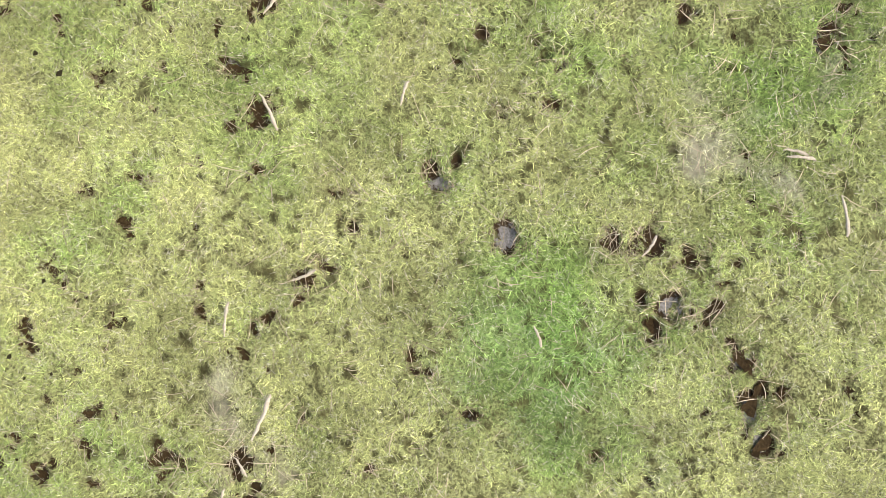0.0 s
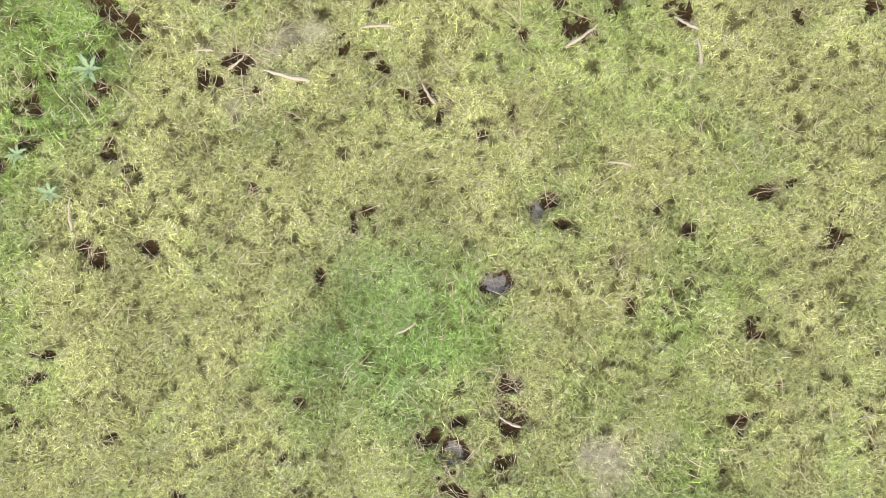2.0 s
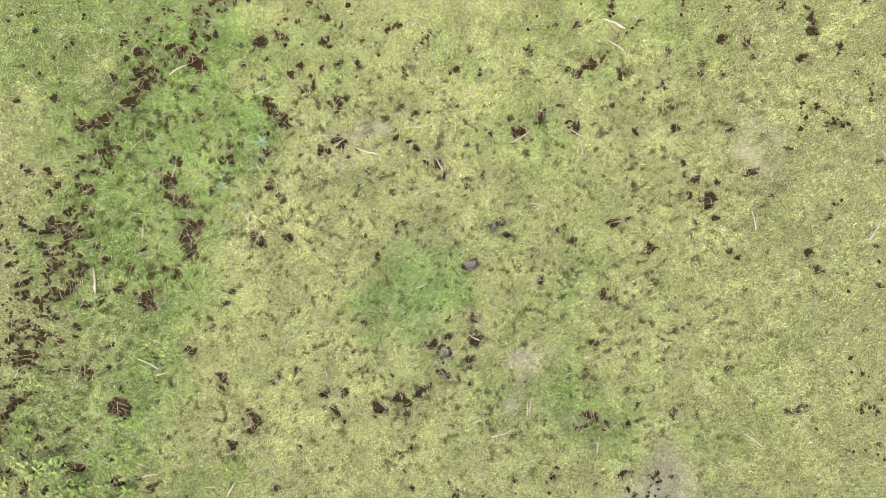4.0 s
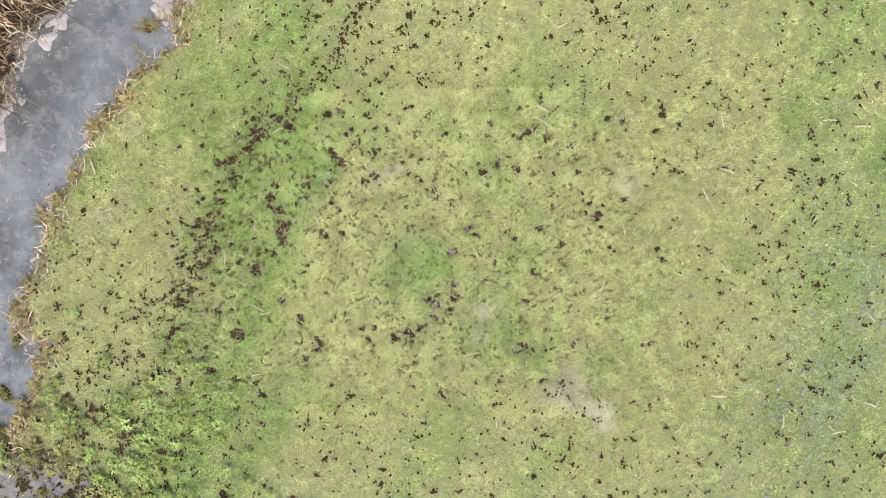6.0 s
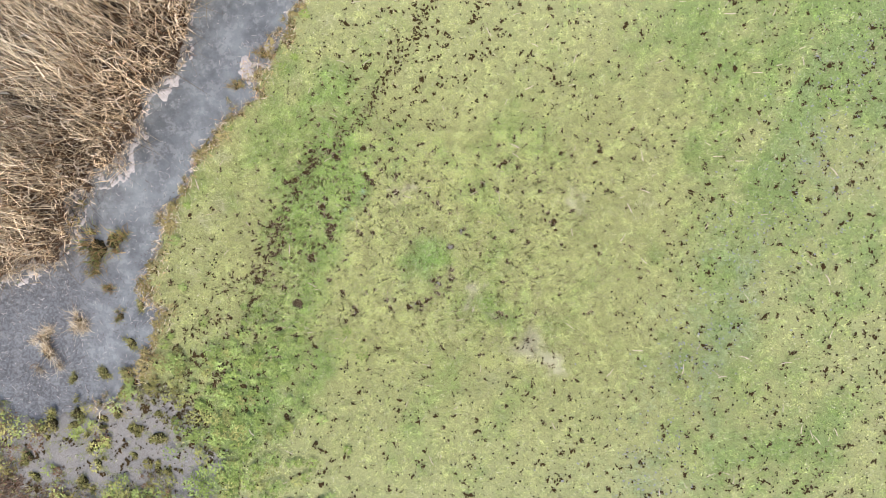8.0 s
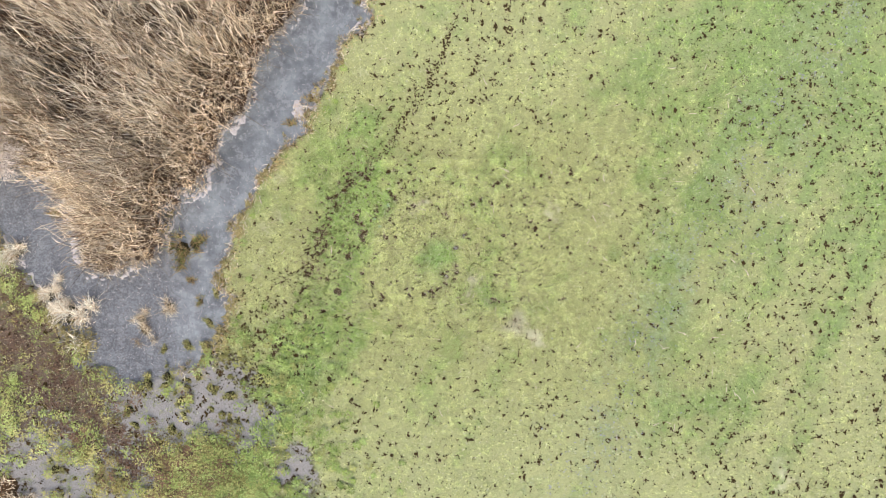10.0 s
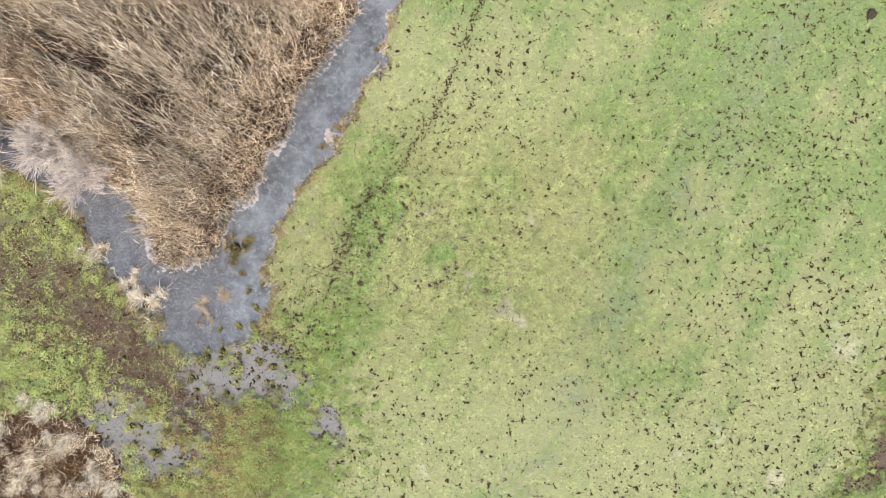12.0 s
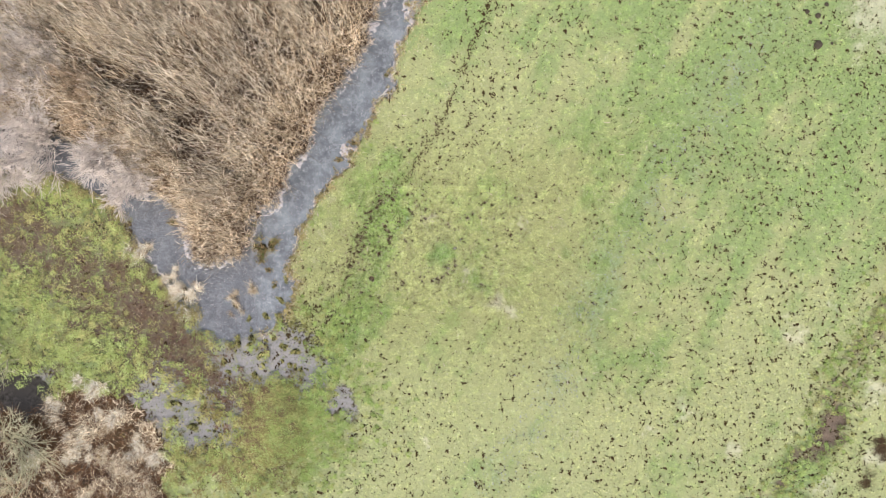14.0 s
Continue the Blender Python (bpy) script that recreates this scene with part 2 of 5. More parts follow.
gx, gy = np.meshgrid(np.arange(-XR, XR, 0.04), np.arange(-YR, YR, 0.04))
wx = gx + 0.5 * (rough_noise(gx, gy, 0.6, 3, 4) - 0.5) + 0.22 * (rough_noise(gx, gy, 0.2, 5, 3) - 0.5)
wy = gy + 0.5 * (rough_noise(gx, gy, 0.6, 4, 4) - 0.5) + 0.22 * (rough_noise(gx, gy, 0.2, 6, 3) - 0.5)
along, across = 0.5 * gx + 0.866 * gy, 0.866 * gx - 0.5 * gy
ditch = BANK + REED_EDGE[::-1]
shore = line_distance(wx, wy, ditch + ditch[:1]) * np.where(inside(wx, wy, ditch), -1, 1)
reed_ground = inside(wx, wy, REED_EDGE + [(-17.5, 11.5)])
marsh = inside(wx, wy, MARSH)
band = np.exp(-(line_distance(wx, wy, MUD_BAND) / (1.12 + 0.3 * ramp(-gx, 7, 10))) ** 2) * (0.24 + 0.82 * rough_noise(gx, gy, 0.25, 8, 3)) * (0.75 + 0.5 * ramp(gx, -10, -7))
near_ditch = np.exp(-(np.clip(shore, 0, None) / 0.20) ** 2)
trod = np.exp(-(line_distance(wx, wy, TROD_LINE) / 0.30) ** 2) + 0.6 * np.exp(-(line_distance(wx - 0.5, wy + 0.1, TROD_LINE[2:]) / 0.8) ** 2) + 0.8 * spots(wx, wy, [(-3.7, -1.7, 0.9), (-3.0, -0.8, 0.7), (-2.5, 0.1, 0.6), (-4.0, -2.6, 0.6)])
corner = np.exp(-(((gx + 5.6) / 2.6) ** 2 + ((gy + 4.6) / 2.1) ** 2))
left_side = ramp(-gx - 5.6 + 0.45 * (gy + 2), -0.5, 1.0) * (gy < 3) * (shore > 0)
rut = np.exp(-(line_distance(wx, wy, RUT) / 0.62) ** 2)
wet_track = np.maximum(np.exp(-(line_distance(wx, wy, WET_TRACK) / 0.8) ** 2), 0.8 * np.exp(-(line_distance(wx, wy, SEEP) / 0.45) ** 2))
pools = np.clip(spots(wx, wy, [(x, y, (1.5 if i < 8 else 1.2) * r) for i, (x, y, r) in enumerate(POOLS)]) * (0.62 + 0.9 * rough_noise(0.8 * gx + 0.6 * gy, 1.7 * (0.6 * gx - 0.8 * gy), 0.42, 36, 3)), 0, 1)
glints = np.clip((wet_track * (0.15 + 0.75 * rough_noise(gx, gy, 0.8, 49, 3)) + 1.1 * spots(wx, wy, GLINTS) * wet_track) * 0.7, 0, 1)
green = np.clip(0.55 * spots(wx, wy, LUSH) + 0.6 * (rough_noise(gx, gy, 0.9, 11, 4) - 0.5) + 0.95 * (soft_noise(along / 4.5, across, 0.6, 12) - 0.5) + 0.18 + 0.04 * ramp(gx, 3, 11) + 0.36 * ramp(gx, 1, 7) * ramp(gy, -1, 4) + 0.12 * ramp(gy, 4, 7)
                + 0.45 * left_side + 0.25 * wet_track + 0.3 * np.exp(-(line_distance(gx, gy, THIN_LINE) / 0.2) ** 2) + 0.10 * np.clip(trod, 0, 1) + 0.30 * np.exp(-(line_distance(wx - 0.4, wy, TROD_LINE[2:]) / 0.75) ** 2) * ramp(rough_noise(gx, gy, 0.45, 15, 3), 0.25, 0.85) + 0.35 * (soft_noise(along / 5.0, across, 0.28, 14) - 0.5) + 0.17 * ramp(-gx, 0.8, 1.6) * (1 - ramp(-gx, 2.2, 3.2)) * ramp(gy, -0.9, 0.2) + 0.9 * spots(gx + 0.25 * (wx - gx), gy + 0.25 * (wy - gy), LUSH[:2])
                - 0.25 * np.exp(-(((gx - 2.0) / 3.5) ** 2 + ((gy + 3.5) / 4.0) ** 2)), 0, 1)
green = np.clip(0.33 + 1.2 * (green - 0.37) + 0.5 * (rough_noise(gx, gy, 0.2, 13, 3) - 0.5), 0, 1)
pale = np.clip(spots(wx, wy, PALE) * np.clip(0.32 + 1.0 * rough_noise(gx, gy, 0.16, 23, 4), 0, 1) + 0.9 * (rough_noise(gx, gy, 0.7, 21, 4) - 0.62) + 0.55 * np.exp(-((shore - 0.55) / 0.4) ** 2) * rough_noise(gx, gy, 0.3, 22) + 0.15 * ramp(gx, 4, 10) * ramp(-gy, 0, 4), 0, 1) * (1 - 0.7 * left_side)
pale = np.maximum(pale, 0.95 * spots(wx, wy, [(12.4, 6.7, 0.7), (13.2, 6.9, 0.9), (13.1, 6.2, 0.5)]))
pale *= 1 - 0.15 * np.exp(-(gx**2 + gy**2) / 2.2)
mud = np.clip(1.15 * band + corner * (1.1 * rough_noise(gx, gy, 0.3, 31, 4) - 0.10) + 0.62 * left_side * rough_noise(gx, gy, 0.2, 34, 3) + rut * (0.02 + 0.95 * rough_noise(gx, gy, 0.16, 32)) + 0.85 * pools * (0.55 + 0.7 * rough_noise(gx, gy, 0.14, 35)) + 0.3 * glints + near_ditch * (0.1 + rough_noise(gx, gy, 0.2, 33)), 0, 1)
mud = np.where(shore < 0.03, 1, mud)
mud = np.where(reed_ground | marsh, 1, mud)
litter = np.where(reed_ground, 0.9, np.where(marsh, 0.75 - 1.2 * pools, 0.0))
silt = np.clip(np.where(shore < 0.1, 0.9, 0) + 0.72 * pools * (1 - marsh) * (gx < 7) + 0.45 * glints + 0.22 * corner + 0.05 * rut, 0, 1)
brown = np.clip(band + 0.30 * corner + 0.3 * left_side + 0.6 * rut * (gx > 7), 0, 1) * (1 - marsh)
height = 0.006 + 0.026 * (rough_noise(gx, gy, 1.8, 41) - 0.5) + 0.012 * (rough_noise(gx, gy, 0.25, 42) - 0.5)
height -= 0.02 * wet_track + 0.04 * rut
height -= 0.01 * pools
height = np.where(shore < 0.35, np.minimum(height, WATER_Z + np.clip(shore, -0.6, 1) * 0.45), height)
height = np.where(reed_ground, np.maximum(height, WATER_Z - 0.02 + 0.04 * rough_noise(gx, gy, 0.3, 44)), height)


def sample(field, x, y, step=0.04, rx=XR, ry=YR):
    """The field at those places, blended between its cells."""
    u = np.clip((x + rx) / step, 0, field.shape[1] - 1.001)
    v = np.clip((y + ry) / step, 0, field.shape[0] - 1.001)
    i, j = u.astype(int), v.astype(int)
    a, b = u - i, v - j
    return (field[j, i] * (1 - a) + field[j, i + 1] * a) * (1 - b) + (field[j + 1, i] * (1 - a) + field[j + 1, i + 1] * a) * b


# ---- hoofprints: the clear ones where they stand, the rest scattered by how trodden the sward is ----
TROD_PRINTS = [(-1.88, 1.41, 0.066), (-1.94, 1.20, 0.066), (-2.11, 1.10, 0.066), (-2.09, 0.84, 0.089), (-1.48, 1.13, 0.054),
               (-1.61, 0.80, 0.042), (-1.70, 0.68, 0.071), (-1.32, 0.79, 0.060), (-1.40, 0.58, 0.036), (-1.61, 0.53, 0.077),
               (-1.59, 0.29, 0.077), (-1.53, 0.35, 0.060), (-1.56, 0.17, 0.048), (-1.75, 0.07, 0.036), (-1.65, 0.04, 0.048),
               (-1.87, -0.13, 0.077), (-2.06, -0.06, 0.036), (-0.97, 1.15, 0.077), (-0.89, 1.05, 0.054), (-0.68, 1.29, 0.036),
               (-0.52, 1.18, 0.060), (-1.02, 0.85, 0.054), (-0.52, 0.88, 0.060), (-1.01, 0.60, 0.042), (-0.94, 0.54, 0.042),
               (-1.07, 0.23, 0.077), (-0.88, 0.24, 0.042), (-2.07, -0.86, 0.083), (-1.59, -0.50, 0.048), (-1.37, -0.69, 0.042)]
LONE_PRINTS = [(0.15, 0.71, 0.071), (-0.00, 0.83, 0.036), (-0.10, 0.31, 0.045), (0.36, -0.34, 0.054), (0.35, -0.46, 0.066),
               (0.07, -0.51, 0.042), (0.31, -0.63, 0.048), (0.16, -0.73, 0.054), (-0.54, -0.82, 0.036), (0.73, 0.92, 0.054),
               (1.09, 0.91, 0.054), (0.95, 0.24, 0.036), (1.34, 0.28, 0.054), (1.57, 0.08, 0.048), (1.99, 0.42, 0.077),
               (1.88, 0.54, 0.054), (1.77, 0.90, 0.042), (1.42, 1.28, 0.048), (1.70, 1.21, 0.036), (1.12, 1.29, 0.054),
               (2.28, 0.58, 0.042), (2.12, 0.04, 0.042), (1.24, -0.23, 0.042), (1.18, -0.54, 0.042), (0.82, -0.11, 0.036),
               (1.70, -1.03, 0.036), (0.29, 1.35, 0.036), (-0.40, -0.35, 0.030), (-1.00, -0.68, 0.042), (2.72, 1.60, 0.06)]
WET_PRINTS = [(0.51, 0.26, 0.071), (0.33, 0.02, 0.060), (0.14, -0.57, 0.051), (-0.01, -0.83, 0.057), (-0.19, -0.88, 0.077),
              (-0.31, -0.93, 0.045), (-0.62, -0.93, 0.051), (-1.16, -0.98, 0.063), (0.86, 1.02, 0.051), (1.11, -1.05, 0.054),
              (1.23, -1.10, 0.042), (-0.29, 0.11, 0.036), (1.49, 0.89, 0.033)]
rng = np.random.default_rng(7)


def ragged(x, y, r, deep, lobes):
    """A print of several overlapping lobes."""
    way = rng.uniform(0, 3.14)
    long_way, short_way = r * rng.uniform(0.65, 1.05), r * rng.uniform(0.35, 0.7)
    made = [(x, y, r * rng.uniform(0.55, 0.88), deep, rng.uniform(0.6, 2.0), way)]
    for _ in range(lobes):
        u, w = rng.normal(0, long_way), rng.normal(0, short_way)
        made.append((x + u * math.cos(way) - w * math.sin(way), y + u * math.sin(way) + w * math.cos(way), r * rng.uniform(0.26, 0.56), deep, rng.uniform(0.5, 2.6), way + rng.normal(0, 0.7)))
    return made


prints = []
for x, y, r in TROD_PRINTS + LONE_PRINTS:
    prints += ragged(x, y, r * 0.92, 0.026, 6)
for x, y, r in WET_PRINTS:
    prints += ragged(x, y, r * 1.1, 0.028, 4)
cell = 0.175
hx, hy = (a.ravel() for a in np.meshgrid(np.arange(-14.4, 14.4, cell), np.arange(-8.6, 8.6, cell)))
hx, hy = hx + rng.uniform(-0.5, 0.5, len(hx)) * cell, hy + rng.uniform(-0.5, 0.5, len(hy)) * cell
beaten = np.clip(sample(trod, hx, hy), 0, 1)
chance = 0.62 + 0.4 * beaten + 0.25 * ramp(hx, 5, 11) * ramp(hy, -2, 3)
chance *= 0.45 + 1.1 * rough_noise(hx, hy, 1.3, 51)
chance *= 1 - 0.5 * np.exp(-(((hx - 1.2) / 3.6) ** 2 + ((hy + 5.2) / 2.3) ** 2))
chance *= 1 - 0.6 * np.exp(-(line_distance(hx, hy, [(-0.2, 6.5), (-2.2, 2.6), (-3.6, 0.6)]) / 0.55) ** 2)
chance *= np.where((np.abs(hx) < 2.3) & (np.abs(hy) < 1.35), 0.6, 1)
chance *= (sample(shore, hx, hy) > 0.1) & ~(sample(marsh * 1.0 + reed_ground, hx, hy) > 0.3)
keep = rng.random(len(hx)) < chance
for x, y, b in zip(hx[keep], hy[keep], beaten[keep]):
    out = min(1.0, max(0.0, max(abs(x), 1.7 * abs(y)) / 5 - 0.5))
    size = (0.72 + 0.38 * out + 0.25 * b) * min(0.062, math.exp(rng.normal(-3.50, 0.42)))
    if abs(x) < 2.3 and abs(y) < 1.35:
        size = min(0.9 * size, 0.028)
    prints += ragged(x, y, size, 0.028, 6 if size > 0.025 else 4)

# a second, denser treading beside the old line and the ruts
for line, step, wide, low, high in ((TROD_LINE, 0.015, 0.040, 0.012, 0.034), (TROD_LINE[2:], 0.06, 0.12, 0.014, 0.032), (TROD_LINE[5:], 0.035, 0.42, 0.016, 0.038), (RUT, 0.05, 0.16, 0.02, 0.045), (RUT, 0.06, 0.55, 0.018, 0.034), (THIN_LINE, 0.10, 0.06, 0.014, 0.026)):
    for (ax, ay), (bx, by) in zip(line, line[1:]):
        for k in range(int(math.hypot(bx - ax, by - ay) / step)):
            s = rng.random()
            px, py = ax + (bx - ax) * s + rng.normal(0, wide), ay + (by - ay) * s + rng.normal(0, wide)
            if abs(px) < 14.5 and abs(py) < 8.6 and max(abs(px), 1.7 * abs(py)) > 2.2 and soft_noise(np.array([px]), np.array([py]), 0.5, 52)[0] > (0.12 if step < 0.02 else 0.3):
                prints.append((px, py, (0.9 + 0.02 * math.hypot(px, py)) * rng.uniform(low, high), 0.03, rng.uniform(0.5, 2.0), rng.uniform(0, 3.14)))

tx, ty = rng.uniform(-5.0, -0.6, 2600), rng.uniform(-3.6, 1.6, 2600)
churned = (np.clip(sample(trod, tx, ty), 0, 1) * ramp(rough_noise(tx, ty, 0.5, 54), 0.2, 0.7) > rng.uniform(0.25, 1.3, 2600)) & (sample(shore, tx, ty) > 0.15) & (np.maximum(np.abs(tx), 1.7 * np.abs(ty)) > 2.1)
for x, y in zip(tx[churned], ty[churned]):
    prints += ragged(x, y, rng.uniform(0.018, 0.038), 0.028, 4)

FINE = 0.0125
NX, NY = int(2 * XR / FINE), int(2 * YR / FINE)
hollow = np.zeros((NY, NX), np.float32)
depth = np.zeros((NY, NX), np.float32)
for x, y, r, deep, lank, way in prints:
    reach = r * 2.6
    i0, i1 = int((x - reach + XR) / FINE), int((x + reach + XR) / FINE) + 2
    j0, j1 = int((y - reach + YR) / FINE), int((y + reach + YR) / FINE) + 2
    px, py = np.meshgrid(np.arange(i0, i1) * FINE - XR, np.arange(j0, j1) * FINE - YR)
    u = ((px - x) * math.cos(way) + (py - y) * math.sin(way)) / math.sqrt(lank)
    v = ((py - y) * math.cos(way) - (px - x) * math.sin(way)) * math.sqrt(lank)
    d = np.hypot(u, v) / r + min(1.1, r * 32) * (rough_noise(px, py, 0.045, 61) - 0.5) + min(0.7, r * 14) * (rough_noise(px, py, 0.13, 62, 2) - 0.5)
    m = 1 - ramp(d, 0.45, 1.25)
    hollow[j0:j1, i0:i1] = np.maximum(hollow[j0:j1, i0:i1], m)
    depth[j0:j1, i0:i1] = np.maximum(depth[j0:j1, i0:i1], m * deep)

# crumbs of turf left standing in the prints
for j in range(0, NY, 220):
    px, py = np.meshgrid(np.arange(NX) * FINE - XR, np.arange(j, min(NY, j + 220)) * FINE - YR)
    hollow[j : j + 220] *= ramp(rough_noise(px, py, 0.042, 65, 2), 0.22, 0.46)

jx, jy = np.meshgrid(np.arange(-4.0, 4.0, FINE), np.arange(-2.6, 2.6, FINE))
silted = np.clip(0.8 * spots(jx, jy, [(x, y, r * 0.85) for x, y, r in WET_PRINTS]), 0, 1)
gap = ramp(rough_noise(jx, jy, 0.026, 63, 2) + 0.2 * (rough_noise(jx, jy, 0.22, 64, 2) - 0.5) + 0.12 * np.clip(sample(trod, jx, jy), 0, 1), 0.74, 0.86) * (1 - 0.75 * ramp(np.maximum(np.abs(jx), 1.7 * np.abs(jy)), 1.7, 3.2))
# the grass grows fresher round the prints
halo = sum(hollow[k // 3 : NY - 3 + k // 3 : 3, k % 3 : NX - 3 + k % 3 : 3].astype(float) for k in range(9)) / 9
for _ in range(2):
    halo = sum(np.roll(halo, (i, j), (0, 1)) for i in (-1, 0, 1) for j in (-1, 0, 1)) / 9


def lie(x, y):
    """Height of the ground."""
    inner = 1 - ramp(np.maximum(np.abs(x), 1.7 * np.abs(y)), 2.6, 3.4)
    return sample(height, x, y) - inner * sample(depth, x, y, FINE)


# ---- meshes from arrays ----


def mesh_of(name, verts, quads, material, tints=None, smooth=True):
    me = bpy.data.meshes.new(name)
    verts, quads = np.asarray(verts, np.float32).reshape(-1, 3), np.asarray(quads, np.int32)
    n, k = quads.shape
    me.vertices.add(len(verts))
    me.vertices.foreach_set("co", verts.ravel())
    me.loops.add(n * k)
    me.loops.foreach_set("vertex_index", quads.ravel())
    me.polygons.add(n)
    me.polygons.foreach_set("loop_start", np.arange(0, n * k, k, dtype=np.int32))
    if smooth:
        me.polygons.foreach_set("use_smooth", np.ones(n, bool))
    me.update(calc_edges=True)
    if tints is not None:
        layer = me.attributes.new("tint", "FLOAT_COLOR", "POINT")
        layer.data.foreach_set("color", np.concatenate([tints, np.ones((len(tints), 1))], 1).astype(np.float32).ravel())
    me.materials.append(material)
    return me


def part(name, me, parent=None, label=""):
    ob = new(name, me)
    if parent:
        ob.parent = parent
    return tagged(ob, label)


def ribbons(centre, half, side):
    """Bent strips: centre lines (n, k, 3), half widths (n, k), side ways (n, 3)."""
    n, k, _ = centre.shape
    off = half[..., None] * side[:, None, :]
    verts = np.stack([centre - off, centre + off], 2).reshape(-1, 3)
    base = (np.arange(n) * k * 2)[:, None] + (np.arange(k - 1) * 2)[None]
    quads = np.stack([base, base + 1, base + 3, base + 2], -1).reshape(-1, 4)
    return verts, quads


def joined(pieces):
    """Several (verts, quads, tints) as one."""
    verts, quads, tints, start = [], [], [], 0
    for v, q, c in pieces:
        verts.append(v), quads.append(q + start), tints.append(c)
        start += len(v)
    return np.concatenate(verts), np.concatenate(quads), np.concatenate(tints)


# ---- the ground: one sheet, finest in the middle, out to the horizon ----


def spacing(core, step, grow, view, fine):
    """Lines close together in the middle and over the muddy corner, ever wider out to the horizon."""
    def side(sign):
        line = list(np.arange(0, core, step))
        while line[-1] < view:
            gap = max(step, grow * line[-1])
            if fine[0] < sign * line[-1] < fine[1]:
                gap = min(gap, 0.055)
            line.append(line[-1] + gap)
        while line[-1] < 3000:
            line.append(line[-1] * 1.35)
        return line
    return np.array([-v for v in side(-1)[:0:-1]] + side(1))


ax, ay = spacing(1.75, 0.019, 0.019, 14.2, (-9.0, -3.6)), spacing(1.75, 0.019, 0.019, 8.4, (-6.2, -1.5))
mx, my = np.meshgrid(ax, ay)
fx, fy = mx.ravel(), my.ravel()
rows, cols = mx.shape
middle = 1 - ramp(np.maximum(np.abs(fx), 1.7 * np.abs(fy)), 2.6, 3.4)
at = np.arange(rows * cols).reshape(rows, cols)
faces = np.stack([at[:-1, :-1], at[:-1, 1:], at[1:, 1:], at[1:, :-1]], -1).reshape(-1, 4)
inland = 1 - ramp(np.maximum(np.abs(fx) - 14.6, np.abs(fy) - 8.6), 0.0, 2.0)
eased = sum(np.roll(mud, (i, j), (0, 1)) for i in (-1, 0, 1) for j in (-2, -1, 0, 1, 2)) / 15
ground_mesh = mesh_of("ground", np.stack([fx, fy, inland * sample(height, fx, fy) - middle * sample(depth, fx, fy, FINE)], -1), faces, MOSSY)


def dress(me, x, y, trampled):
    """The fields of the plan as attributes of a mesh, for its material."""
    inner = 1 - ramp(np.maximum(np.abs(x), 1.7 * np.abs(y)), 2.6, 3.4)
    here = 1 - ramp(np.maximum(np.abs(x) - 14.6, np.abs(y) - 8.6), 0.0, 2.0)
    values = {name: rest + here * (sample(field, x, y) - rest) for name, field, rest in (("green", green, 0.35), ("pale", pale, 0.15), ("litter", litter, 0.0), ("brown", brown, 0.0))}
    values["mud"] = here * np.maximum(sample(eased, x, y), trampled)
    values["silt"] = here * np.maximum(sample(silt, x, y), inner * sample(silted, x, y, FINE, 4.0, 2.6))
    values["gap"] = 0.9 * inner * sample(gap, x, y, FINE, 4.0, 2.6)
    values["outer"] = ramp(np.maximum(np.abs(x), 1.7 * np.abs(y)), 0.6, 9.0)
    for name, value in values.items():
        me.attributes.new(name, "FLOAT", "POINT").data.foreach_set("value", value.astype(np.float32))


dress(ground_mesh, fx, fy, middle * sample(hollow, fx, fy, FINE))
ground = tagged(new("ground", ground_mesh), "mossy trodden wet meadow with muddy hollows", "ground", kind="structure")

wv = np.array([(-17, -11, WATER_Z), (17, -11, WATER_Z), (17, 11, WATER_Z), (-17, 11, WATER_Z)], float)
tagged(new("water", mesh_of("water", wv, np.array([[0, 1, 2, 3]]), WATER, smooth=False)), "murky grey standing water in ditch and puddles", "water", kind="structure")

# ---- grass: short blades, finest in the middle of the meadow ----


def reach_of(x, y):
    """Half the width of the meadow out to a place: what lies further out is only met from higher up."""
    over = 1.78 * np.abs(y) - 1.4 * (1 - ramp(np.abs(y), 1.6, 2.6))
    return np.maximum(1.8, np.maximum(np.abs(x), over))


